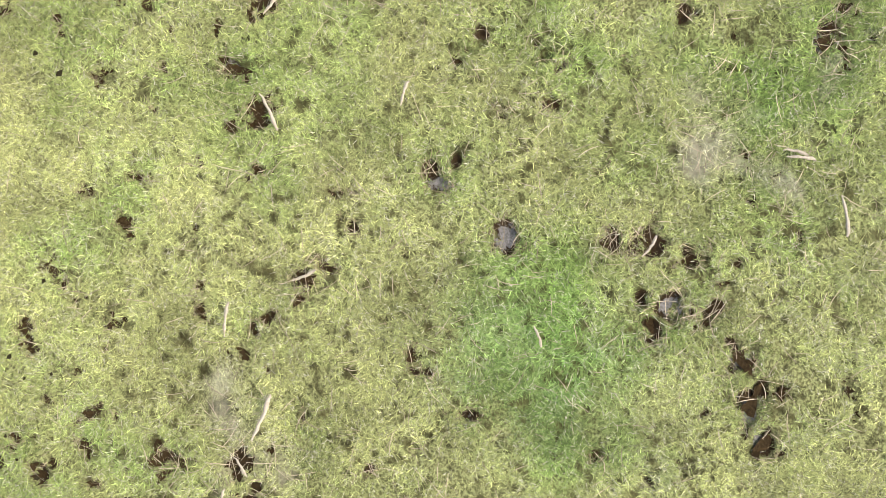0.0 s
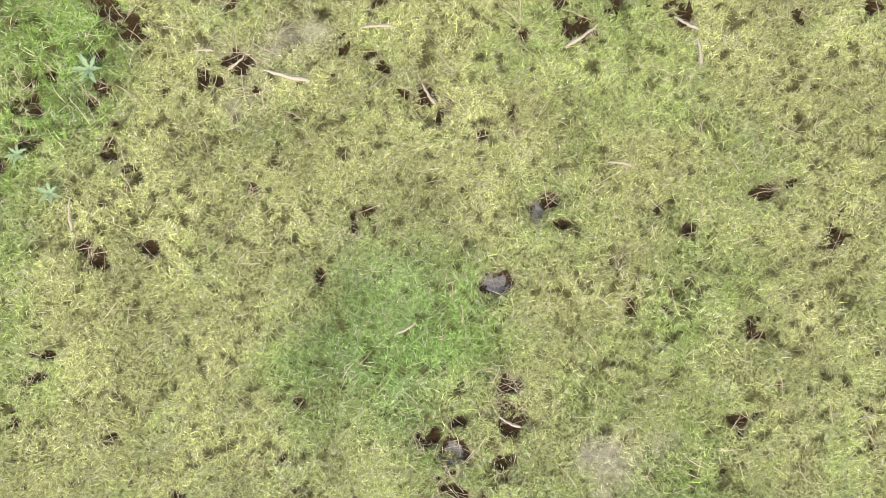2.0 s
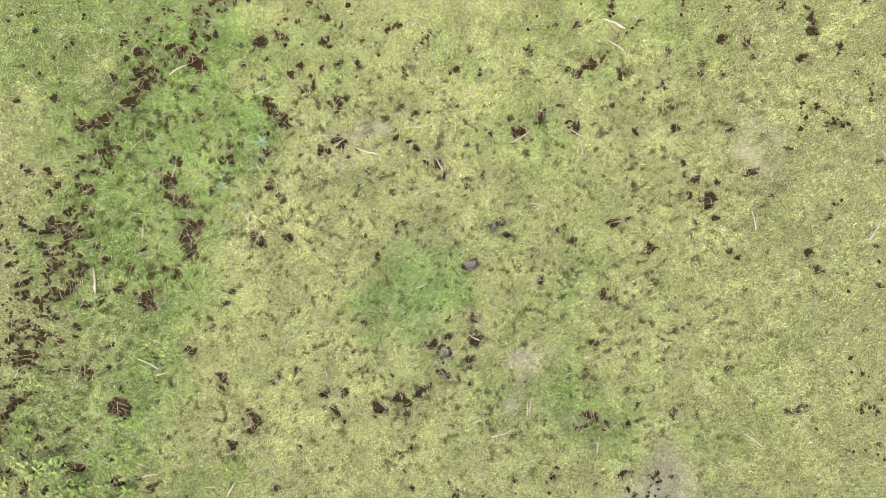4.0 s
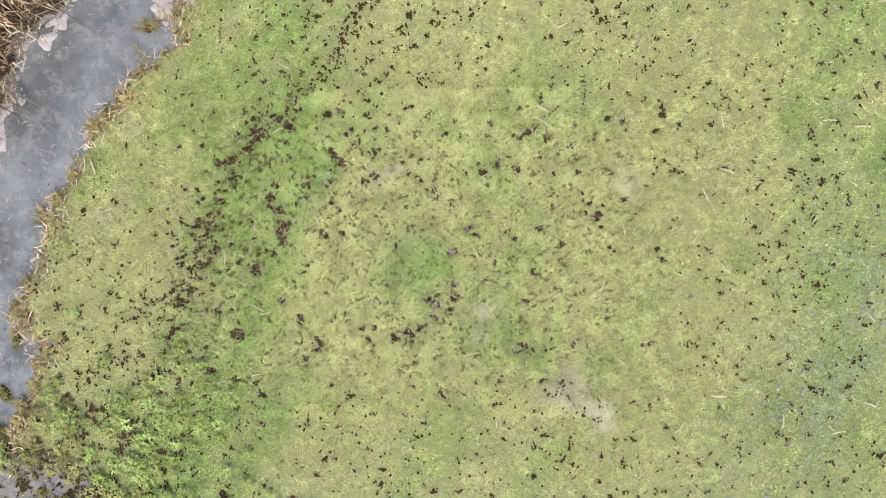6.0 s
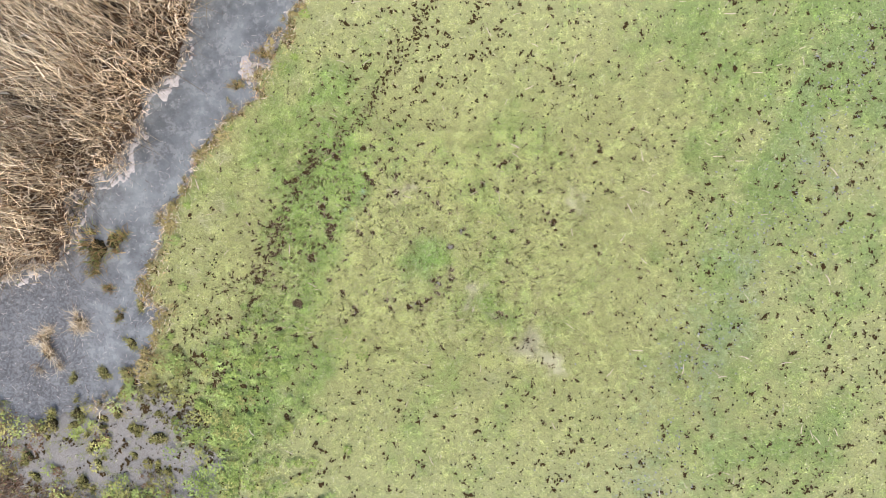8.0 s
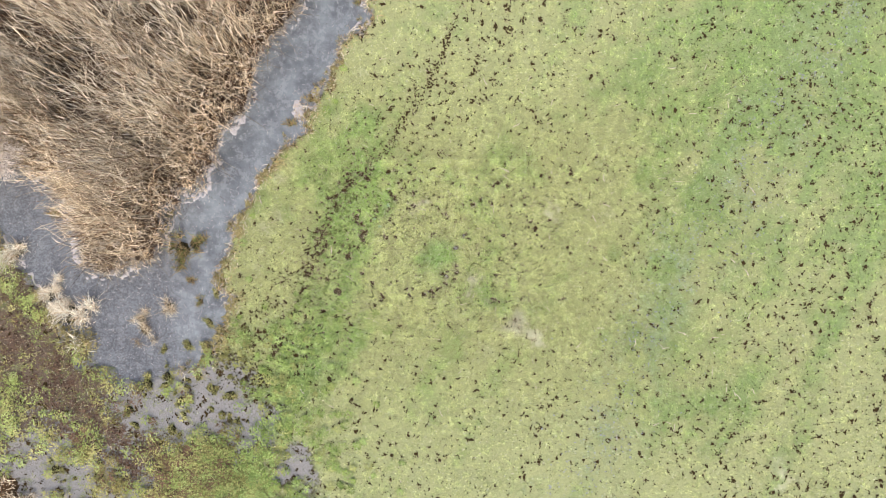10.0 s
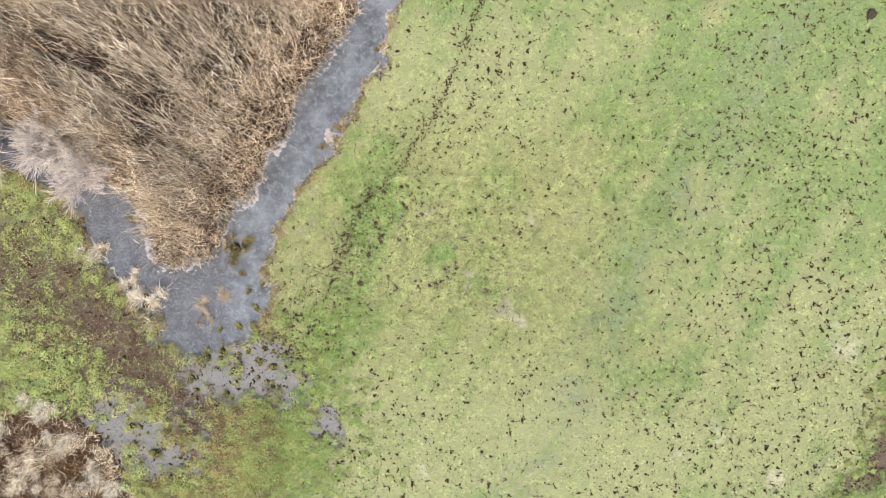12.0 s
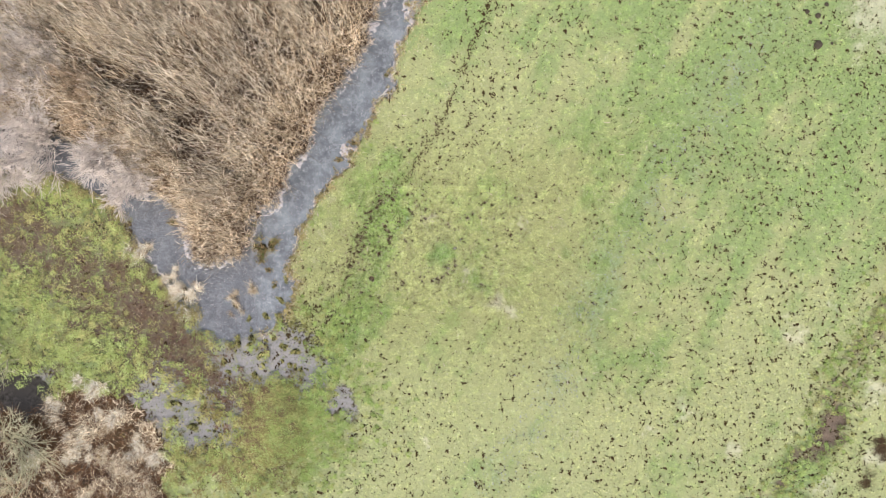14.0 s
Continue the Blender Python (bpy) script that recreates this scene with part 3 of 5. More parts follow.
def blades(tufts, each, seed):
    """Felted short grass: small tufts of one hue whose blades cross at random, coarser further out."""
    g = np.random.default_rng(seed)
    # even in the middle, then thinning with the square of the distance
    ring = np.exp(g.uniform(0, math.log(14.6 / 1.8), tufts)) * 1.8
    side = g.uniform(-1, 1, tufts)
    flank = g.random(tufts) < 0.5
    sign = np.where(g.random(tufts) < 0.5, -1.0, 1.0)
    x = np.where(flank, sign * ring, side * ring)
    y = np.where(flank, side * ring, sign * ring) / 1.78
    core = g.random(tufts) < 0.36
    x, y = np.where(core, g.uniform(-1.8, 1.8, tufts), x), np.where(core, g.uniform(-1.85, 1.85, tufts), y)
    m = reach_of(x, y)
    bare = sample(mud, x, y)
    keep = (np.abs(y) < 8.5) & (core | (np.maximum(np.abs(x), np.abs(y)) > 1.8))
    keep &= (sample(reed_ground * 1.0, x, y) < 0.5) & (sample(marsh * 1.0, x, y) < 0.5)
    keep &= g.random(tufts) > ramp(bare + 0.8 * (rough_noise(x, y, 0.16, 71) - 0.5), 0.3, 0.9) * np.where(sample(brown, x, y) > 0.3, 0.80, 0.95)
    keep &= g.random(tufts) > 0.8 * ramp(rough_noise(x, y, 0.11, 72), 0.58, 0.72)
    x, y, m = x[keep], y[keep], m[keep]
    k = len(x)
    gr, pa, ba = sample(green, x, y), sample(pale, x, y), sample(mud, x, y)
    lump = rough_noise(x, y, 0.22, 73)
    fresh = np.clip(2.2 * sample(halo, x, y, 3 * FINE), 0, 1)
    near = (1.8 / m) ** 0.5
    mixg = np.clip(gr + (0.42 + 0.2 * near) * (lump - 0.5) + 0.3 * (rough_noise(x, y, 0.5, 74) - 0.5) + 0.4 * (fresh - 0.12) + g.normal(0, 0.14, k), 0, 1)[:, None]
    tint = np.array(YELLOW) * (1 - mixg) + np.array(GREEN) * mixg
    dead = ramp(pa + 0.45 * (rough_noise(x, y, 0.28, 75) - 0.5), 0.2, 0.95) * g.uniform(0.45, 1.0, k)
    dead = np.maximum(dead, (0.3 + 0.4 * near) * (g.random(k) < 0.05 + 0.10 * ramp(lump, 0.5, 0.9)))[:, None]
    tint = tint * (1 - dead) + np.array(STRAW) * dead
    dull = np.maximum(0.75 * ramp(ba, 0.15, 0.7), 0.9 * sample(left_side, x, y) * ramp(rough_noise(x, y, 0.3, 79), 0.2, 0.55))[:, None]
    tint = tint * (1 - dull) + np.array(OLIVE) * dull
    deep = 0.6 * spots(x, y, [(0.0, 0.03, 0.28), (-0.16, -0.2, 0.32)])[:, None] * g.uniform(0.5, 1.0, (k, 1))
    tint = tint * (1 - deep) + np.array((0.15, 0.275, 0.095)) * deep
    tint = tint * (0.60 + 0.46 * rough_noise(x, y, 0.16, 76, 2) + 0.20 * g.random(k) - 0.16 * fresh)[:, None]
    damp = (np.clip(sample(wet_track, x, y), 0, 1) * ramp(rough_noise(x, y, 0.5, 78), 0.25, 0.8) * 0.62)[:, None]
    tint = tint * (1 - damp) + np.array((0.27, 0.34, 0.21)) * damp
    ochre = (np.exp(-(np.clip(sample(shore, x, y), 0, None) / 0.3) ** 2) * ramp(rough_noise(x, y, 0.3, 77), 0.3, 0.7))[:, None] * (x > -5.2)[:, None]
    tint = tint * (1 - ochre) + np.array((0.40, 0.32, 0.15)) * ochre * g.uniform(0.4, 1.5, (k, 1))
    # same painted fading for the blades: tint washed out with distance, like haze
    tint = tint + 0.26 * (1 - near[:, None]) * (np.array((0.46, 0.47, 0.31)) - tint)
    size = 0.030 * (m / 1.8) ** 0.38 * g.uniform(0.7, 1.3, k) * (0.85 + 0.35 * gr)
    width = 0.0014 * m
    # blades
    x, y, tint, size, width, near = (np.repeat(a, each, 0) for a in (x, y, tint, size, width, near))
    n = len(x)
    around, way = g.uniform(0, 2 * np.pi, n), g.uniform(0, 2 * np.pi, n)
    off = size * 0.9 * np.sqrt(g.random(n))
    x, y = x + np.cos(around) * off, y + np.sin(around) * off
    dx, dy = np.cos(way), np.sin(way)
    hol = sample(hollow, x, y, FINE)
    keep = (hol < g.uniform(0.3, 1.0, n)) | (g.random(n) < 0.07)
    keep &= np.where((np.abs(x) < 3.8) & (np.abs(y) < 2.5), sample(gap, x, y, FINE, 4.0, 2.6), 0) < g.uniform(0.05, 0.75, n)
    z = lie(x, y)
    keep &= z > WATER_Z - 0.004
    x, y, z, tint, size, width, dx, dy, hol, near = (a[keep] for a in (x, y, z, tint, size, width, dx, dy, hol, near))
    n = len(x)
    rim = ((hol > 0.06) & (g.random(n) < 0.55))[:, None]
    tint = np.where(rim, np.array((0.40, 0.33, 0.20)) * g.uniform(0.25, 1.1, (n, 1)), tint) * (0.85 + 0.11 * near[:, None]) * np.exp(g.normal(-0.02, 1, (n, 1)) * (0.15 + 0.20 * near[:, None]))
    bleached = g.random((n, 1)) < 0.07 * near[:, None]
    tint = np.where(bleached, np.array((0.64, 0.61, 0.45)) * g.uniform(0.7, 1.1, (n, 1)), tint)
    rise = g.uniform(0.1, 0.9, n)
    long = size * g.uniform(0.5, 1.25, n) * np.where(rim[:, 0], 1.2, 1.0)
    flat, up = np.cos(rise) * long, np.sin(rise) * long
    over = np.maximum(sample(hollow, x + 0.5 * dx * flat, y + 0.5 * dy * flat, FINE), sample(hollow, x + dx * flat, y + dy * flat, FINE))
    keep = (over < g.uniform(0.3, 1.1, n)) | (g.random(n) < 0.15)
    x, y, z, tint, width, dx, dy, flat, up, n = x[keep], y[keep], z[keep], tint[keep], width[keep], dx[keep], dy[keep], flat[keep], up[keep], int(keep.sum())
    side = np.stack([-dy, dx, 0 * dx], -1)
    root = np.stack([x, y, z - 0.004], -1)
    half = (0.5 * width * g.uniform(0.6, 1.3, n))[:, None]
    tip = root + np.stack([dx * flat, dy * flat, up * g.uniform(0.5, 1.0, n) + 0.006], -1)
    verts = np.stack([root + side * half, tip, root - side * half], 1).reshape(-1, 3)
    verts[::3, 2] += 0.006
    verts[2::3, 2] += 0.006
    return verts, np.arange(3 * n).reshape(n, 3), np.repeat(tint, 3, 0)


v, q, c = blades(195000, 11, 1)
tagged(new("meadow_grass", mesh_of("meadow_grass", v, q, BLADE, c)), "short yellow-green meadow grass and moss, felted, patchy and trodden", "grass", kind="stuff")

# ---- low weeds and dead leaves on the muddy bank ----
g = np.random.default_rng(6)
m = 84000
x, y = g.uniform(-14.4, -2.2, m), g.uniform(-8.4, 3.0, m)
x[:14000], y[:14000] = g.uniform(8.4, 14.4, 14000), g.uniform(-8.4, 1.0, 14000)
cushion = ramp(rough_noise(x, y, 0.24, 70, 2), 0.46, 0.60)
keep = g.random(m) < np.clip(0.25 + sample(brown, x, y), 0, 1) * (sample(brown, x, y) > 0.12)
keep &= (sample(shore, x, y) > 0.04) & (sample(marsh * 1.0 + reed_ground, x, y) < 0.4) & (sample(pools, x, y) < g.uniform(0.15, 0.9, m))
keep &= (cushion > g.uniform(0.0, 1.0, m)) | (sample(band, x, y) > g.uniform(0.2, 0.8, m))
x, y, cushion = x[keep], y[keep], cushion[keep]
m = len(x)
kind = 0.12 + 0.8 * rough_noise(x, y, 0.15, 79) + 0.2 * sample(green, x, y) - 0.8 * sample(band, x, y) + g.normal(0, 0.15, m)
tint = np.where((kind > 0.5)[:, None], np.array((0.28, 0.305, 0.105)), np.where((kind > 0.22)[:, None], np.array((0.24, 0.21, 0.085)), np.array((0.15, 0.092, 0.06))))
tint = np.where((g.random(m) < 0.08)[:, None], np.array((0.42, 0.35, 0.24)), tint) * np.exp(g.normal(0, 0.17, (m, 1)))
x, y, tint = np.repeat(x, 4), np.repeat(y, 4), np.repeat(tint, 4, 0)
n = len(x)
way, long = g.uniform(0, 6.28, n), g.uniform(0.018, 0.055, n)
x, y = x + g.normal(0, 0.04, n), y + g.normal(0, 0.04, n)
dx, dy = np.cos(way), np.sin(way)
root = np.stack([x + dx * 0.01, y + dy * 0.01, lie(x, y) + 0.01 + 0.045 * np.repeat(cushion, 4) * g.uniform(0.3, 1, n)], -1)
half = g.uniform(0.005, 0.011, n)
side = np.stack([-dy * half, dx * half, 0 * dx], -1)
tip = root + np.stack([dx * long, dy * long, g.uniform(0.0, 0.05, n)], -1)
verts = np.stack([root + side, tip, root - side], 1).reshape(-1, 3)
tagged(new("bank_weeds", mesh_of("bank_weeds", verts, np.arange(3 * n).reshape(n, 3), BLADE, np.repeat(tint * g.uniform(0.82, 1.12, (n, 1)), 3, 0))), "low olive weeds and brown dead leaves on wet mud", "weeds", kind="stuff")

# ---- moss cushions on the mud: domes of short leaves ----
g = np.random.default_rng(12)
m = 76000
x, y = g.uniform(-14.4, 14.4, m), g.uniform(-8.4, 4.0, m)
x[:16000], y[:16000] = g.normal(-5.6, 1.5, 16000), g.normal(-5.0, 1.5, 16000)
want = 0.75 * sample(corner, x, y) + 0.7 * sample(left_side, x, y) * (1 - sample(band, x, y)) + 0.5 * sample(rut, x, y) * (x > 7) + 0.3 * np.clip(sample(trod, x, y), 0, 1) * ramp(-y, 0.6, 1.8) + 0.5 * sample(near_ditch, x, y) * (x > -6)
keep = (g.random(m) < 0.52 * want * (1 - (0.94 - 0.22 * ramp(-x, 8, 11)) * np.exp(-(line_distance(x, y, MUD_BAND) / (0.72 + 0.3 * ramp(-x, 8, 11))) ** 4))) & (sample(shore, x, y) > -0.02) & (sample(marsh * 1.0 + reed_ground, x, y) < 0.3)
keep &= (sample(pools, x, y) < g.uniform(0.12, 1.0, m)) & (sample(hollow, x, y, FINE) < 0.5)
x, y = x[keep], y[keep]
m = len(x)
r = g.uniform(0.035, 0.10, m) * (1 + 0.9 * np.clip(sample(left_side, x, y) + sample(corner, x, y), 0, 1))
moss = np.array([(0.34, 0.40, 0.14), (0.28, 0.33, 0.10), (0.36, 0.34, 0.13), (0.23, 0.20, 0.075), (0.18, 0.11, 0.07)])
lush = sample(left_side, x, y) * (1 - sample(corner, x, y)) + ramp(x, -5.0, -3.0)
pick = np.clip((g.random(m) * (4.6 - 2.0 * ramp(lush, 0.2, 0.8)) + 1.5 * sample(band, x, y)).astype(int), 0, 4)
tint = moss[pick] * np.exp(g.normal(0, 0.12, (m, 1))) * (1 + 0.12 * ramp(lush, 0.2, 0.8))[:, None]
tint = tint * (1 - ramp(x, -5.6, -3.8)[:, None] * np.array((0.26, 0.18, 0.26)))
ochre = ((sample(near_ditch, x, y) > 0.25) & (y > -2))[:, None]
tint = np.where(ochre, np.array((0.36, 0.30, 0.13)) * g.uniform(0.4, 1.2, (m, 1)), tint)
each = 34
x, y, r, tint = (np.repeat(a, each, 0) for a in (x, y, r, tint))
n = len(x)
a, d = g.uniform(0, 6.28, n), np.sqrt(g.random(n))
cx, cy = x + np.cos(a) * d * r * g.uniform(0.8, 1.3, n), y + np.sin(a) * d * r
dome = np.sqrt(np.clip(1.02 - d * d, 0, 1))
root = np.stack([cx, cy, lie(cx, cy) + 0.8 * r * dome], -1)
way, long = a + g.normal(0, 1.0, n), g.uniform(0.025, 0.06, n)
dx, dy, half = np.cos(way), np.sin(way), g.uniform(0.008, 0.016, n)
side = np.stack([-dy * half, dx * half, 0 * dx], -1)
tip = root + np.stack([dx * long, dy * long, g.uniform(-0.01, 0.02, n)], -1)
verts = np.stack([root + side, tip, root - side], 1).reshape(-1, 3)
# shade at the cushion's foot is put into the tint: darker as the dome falls
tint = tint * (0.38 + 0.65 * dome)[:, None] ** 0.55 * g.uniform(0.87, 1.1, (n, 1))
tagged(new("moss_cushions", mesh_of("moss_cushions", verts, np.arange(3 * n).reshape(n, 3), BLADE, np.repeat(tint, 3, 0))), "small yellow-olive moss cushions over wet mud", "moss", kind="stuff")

# ---- small puddles glinting between the tufts of the wet track ----
m = 120000
x, y = g.uniform(-4.5, 11, m), g.uniform(-8.4, 8.4, m)
keep = g.random(m) < 0.6 * sample(glints, x, y) * rough_noise(x, y, 0.25, 86)
x, y = x[keep], y[keep]
n = len(x)
a = np.arange(8)[None] * math.pi / 4 + g.uniform(0, 6, (n, 1))
rad = g.uniform(0.006, 0.017, (n, 1)) * g.uniform(0.3, 1.5, (n, 8))
ex = np.concatenate([x[:, None] + np.cos(a) * rad * g.uniform(0.7, 1.5, (n, 1)), x[:, None]], 1)
ey = np.concatenate([y[:, None] + np.sin(a) * rad, y[:, None]], 1)
pv = np.stack([ex, ey, sample(height, ex, ey) + 0.017], -1).reshape(-1, 3)
i = np.arange(0, 8, 2)
pq = (np.stack([i, i + 1, (i + 2) % 8, 0 * i + 8], -1)[None] + 9 * np.arange(n)[:, None, None]).reshape(-1, 4)
tagged(new("puddles", mesh_of("puddles", pv, pq, PUDDLE)), "tiny grey-blue puddles between the grass tufts", "puddle", kind="stuff")

# ---- loose dead threads among the grass, most of all round the prints ----
g = np.random.default_rng(8)
m = 60000
x, y = g.uniform(-4.5, 4.5, m), g.uniform(-2.6, 2.6, m)
hol = sample(hollow, x, y, FINE)
keep = g.random(m) < (0.09 + 0.5 * (hol > 0.15) + 0.4 * sample(pale, x, y)) * (1 - ramp(np.maximum(np.abs(x), 1.7 * np.abs(y)), 1.2, 4.3))
keep &= sample(shore, x, y) > 0.1
x, y = x[keep], y[keep]
n = len(x)
s = np.linspace(-0.5, 0.5, 4)[None]
way, long, bow = g.uniform(0, 6.28, n)[:, None], g.uniform(0.03, 0.11, n)[:, None], g.normal(0, 0.25, n)[:, None]
cx = x[:, None] + long * (np.cos(way) * s - np.sin(way) * bow * (s * s - 0.25))
cy = y[:, None] + long * (np.sin(way) * s + np.cos(way) * bow * (s * s - 0.25))
cz = (lie(x, y) + g.uniform(0.012, 0.036, n))[:, None] + 0.15 * long * (0.25 - s * s) * g.uniform(0, 1, (n, 1))
tv, tq = ribbons(np.stack([cx, cy, cz], -1), np.full((n, 4), 0.0011) * g.uniform(0.7, 1.5, (n, 1)) * (1 - 1.2 * np.abs(s)), np.concatenate([-np.sin(way), np.cos(way), 0 * way], 1))
tagged(new("dead_grass", mesh_of("dead_grass", tv, tq, BLADE, np.repeat(np.array((0.60, 0.50, 0.35)) * g.uniform(0.5, 1.15, (n, 1)), 8, 0))), "loose bleached threads of dead grass", "dead grass", kind="stuff")

# ---- trodden mud in the outer prints ----
g = np.random.default_rng(9)


def print_floor(x, y, r, lank, way, z):
    """A ragged patch of trampled mud on the floor of a hoofprint."""
    verts = []
    lobe, turn = g.uniform(0.15, 0.4), g.uniform(0, 6.28)
    for ring in (1.0, 0.55):
        for k in range(14):
            a = 2 * math.pi * k / 14
            s = r * ring * (1 + lobe * math.sin(2 * a + turn) + 0.5 * lobe * math.sin(3 * a + 2 * turn)) * g.uniform(0.72, 1.08)
            u, w = math.cos(a) * s * math.sqrt(lank), math.sin(a) * s / math.sqrt(lank)
            verts.append((u * math.cos(way) - w * math.sin(way), u * math.sin(way) + w * math.cos(way)))
    verts = np.array(verts + [(0.0, 0.0)])
    high = lie(verts[:, 0] + x, verts[:, 1] + y) + 0.004
    quads = [(k, (k + 1) % 14, 14 + (k + 1) % 14, 14 + k) for k in range(14)] + [(14 + k, 15 + k, 14 + (k + 2) % 14, 28) for k in range(0, 14, 2)]
    ob = part("hoofprint", mesh_of("hoofprint", np.column_stack([verts, high - z]), np.array(quads), PRINT), ground)
    ob.location = (x, y, z)


for x, y, r in TROD_PRINTS + LONE_PRINTS:
    print_floor(x, y, r * 0.54, g.uniform(0.6, 1.7), g.uniform(0, 3.1), 0.0)
near = sorted((p for p in prints if max(abs(p[0]), abs(p[1]) * 1.7) > 2.7 and p[2] > 0.022), key=lambda p: math.hypot(p[0], 1.5 * p[1]))[:230]
for x, y, r, deep, lank, way in near:
    print_floor(x, y, r * 0.55, lank, way, 0.0)
# the rest, joined: a jagged scrap of bare mud for every clump that the hooves have broken
taken = set(near)
far = np.array([p for p in prints if max(abs(p[0]), abs(p[1]) * 1.7) > 1.2 and p not in taken])
n = len(far)
a = np.arange(6)[None] * math.pi / 3 + g.uniform(0, 6, (n, 1))
rad = far[:, 2:3] * g.uniform(0.45, 1.15, (n, 6)) * np.where(np.arange(6) % 2, 1.15, 0.75)[None]
u, w = np.cos(a) * rad * np.sqrt(far[:, 4:5]), np.sin(a) * rad / np.sqrt(far[:, 4:5])
cw, sw = np.cos(far[:, 5:6]), np.sin(far[:, 5:6])
ex = np.concatenate([far[:, :1] + u * cw - w * sw, far[:, :1]], 1)
ey = np.concatenate([far[:, 1:2] + u * sw + w * cw, far[:, 1:2]], 1)
mv = np.stack([ex, ey, lie(ex, ey) + 0.010], -1).reshape(-1, 3)
i = np.arange(0, 6, 2)
mq = (np.stack([i, i + 1, (i + 2) % 6, 0 * i + 6], -1)[None] + 7 * np.arange(n)[:, None, None]).reshape(-1, 4)
tagged(new("hoofprints", mesh_of("hoofprints", mv, mq, PRINT)), "dark muddy hoofprints scattered over the grass", "hoofprint", kind="stuff")
# thin places between the tufts: dark specks that paint soil and shade over the turf
x, y = g.uniform(-14.4, 14.4, 26000), g.uniform(-8.5, 8.5, 26000)
keep = (sample(shore, x, y) > 0.1) & (sample(marsh * 1.0 + reed_ground, x, y) < 0.3) & (rough_noise(x, y, 0.6, 53) > g.uniform(0.2, 0.8, 26000)) & (np.maximum(np.abs(x), 1.7 * np.abs(y)) > 2.6)
x, y = x[keep, None], y[keep, None]
n = len(x)
a = np.arange(4)[None] * math.pi / 2 + g.uniform(0, 6, (n, 1))
rad = g.uniform(0.007, 0.018, (n, 1)) * g.uniform(0.5, 1.6, (n, 4))
ex, ey = x + np.cos(a) * rad, y + np.sin(a) * rad
tagged(new("shaded_specks", mesh_of("shaded_specks", np.stack([ex, ey, sample(height, ex, ey) + 0.022], -1).reshape(-1, 3), np.arange(4 * n).reshape(n, 4), MUD)), "dark specks of soil and painted shade in gaps between grass tufts", "bare soil", kind="stuff")

# ---- reed bed ----


def strips(g, foot, way, lean, length, width, droop, tint, k=4, curl=0.0):
    """Leaning strips that bend over: foot (n, 3), way and lean in radians."""
    n = len(foot)
    s = np.linspace(0, 1, k)[None]
    ang = lean[:, None] + droop[:, None] * s
    step = (length / (k - 1))[:, None]
    head = way[:, None] + g.normal(0, 1, (n, 1)) * curl * s
    hx = np.concatenate([np.zeros((n, 1)), np.cumsum(np.sin(ang[:, :-1]) * np.cos(head[:, :-1]) * step, 1)], 1)
    hy = np.concatenate([np.zeros((n, 1)), np.cumsum(np.sin(ang[:, :-1]) * np.sin(head[:, :-1]) * step, 1)], 1)
    up = np.concatenate([np.zeros((n, 1)), np.cumsum(np.cos(ang[:, :-1]) * step, 1)], 1)
    centre = foot[:, None, :] + np.stack([hx, hy, up], -1)
    half = width[:, None] * (1 - 0.85 * s**2) * 0.5
    turn = way + g.normal(0, 0.5, n)
    side = np.stack([-np.sin(turn), np.cos(turn), 0 * turn], -1)
    verts, quads = ribbons(centre, half, side)
    return (verts, quads, np.repeat(tint, 2 * k, 0)), centre


def reed_tints(g, n, x, y):
    s = g.random((n, 1))
    base = np.where(g.random((n, 1)) < 0.22, np.array((0.16, 0.088, 0.045)), np.array((0.52, 0.405, 0.255)) * (1 - s) + np.array((0.92, 0.81, 0.62)) * s)
    return base * (0.6 + 0.65 * rough_noise(x, y, 0.5, 81))[:, None] * g.uniform(0.62, 1.12, (n, 1))


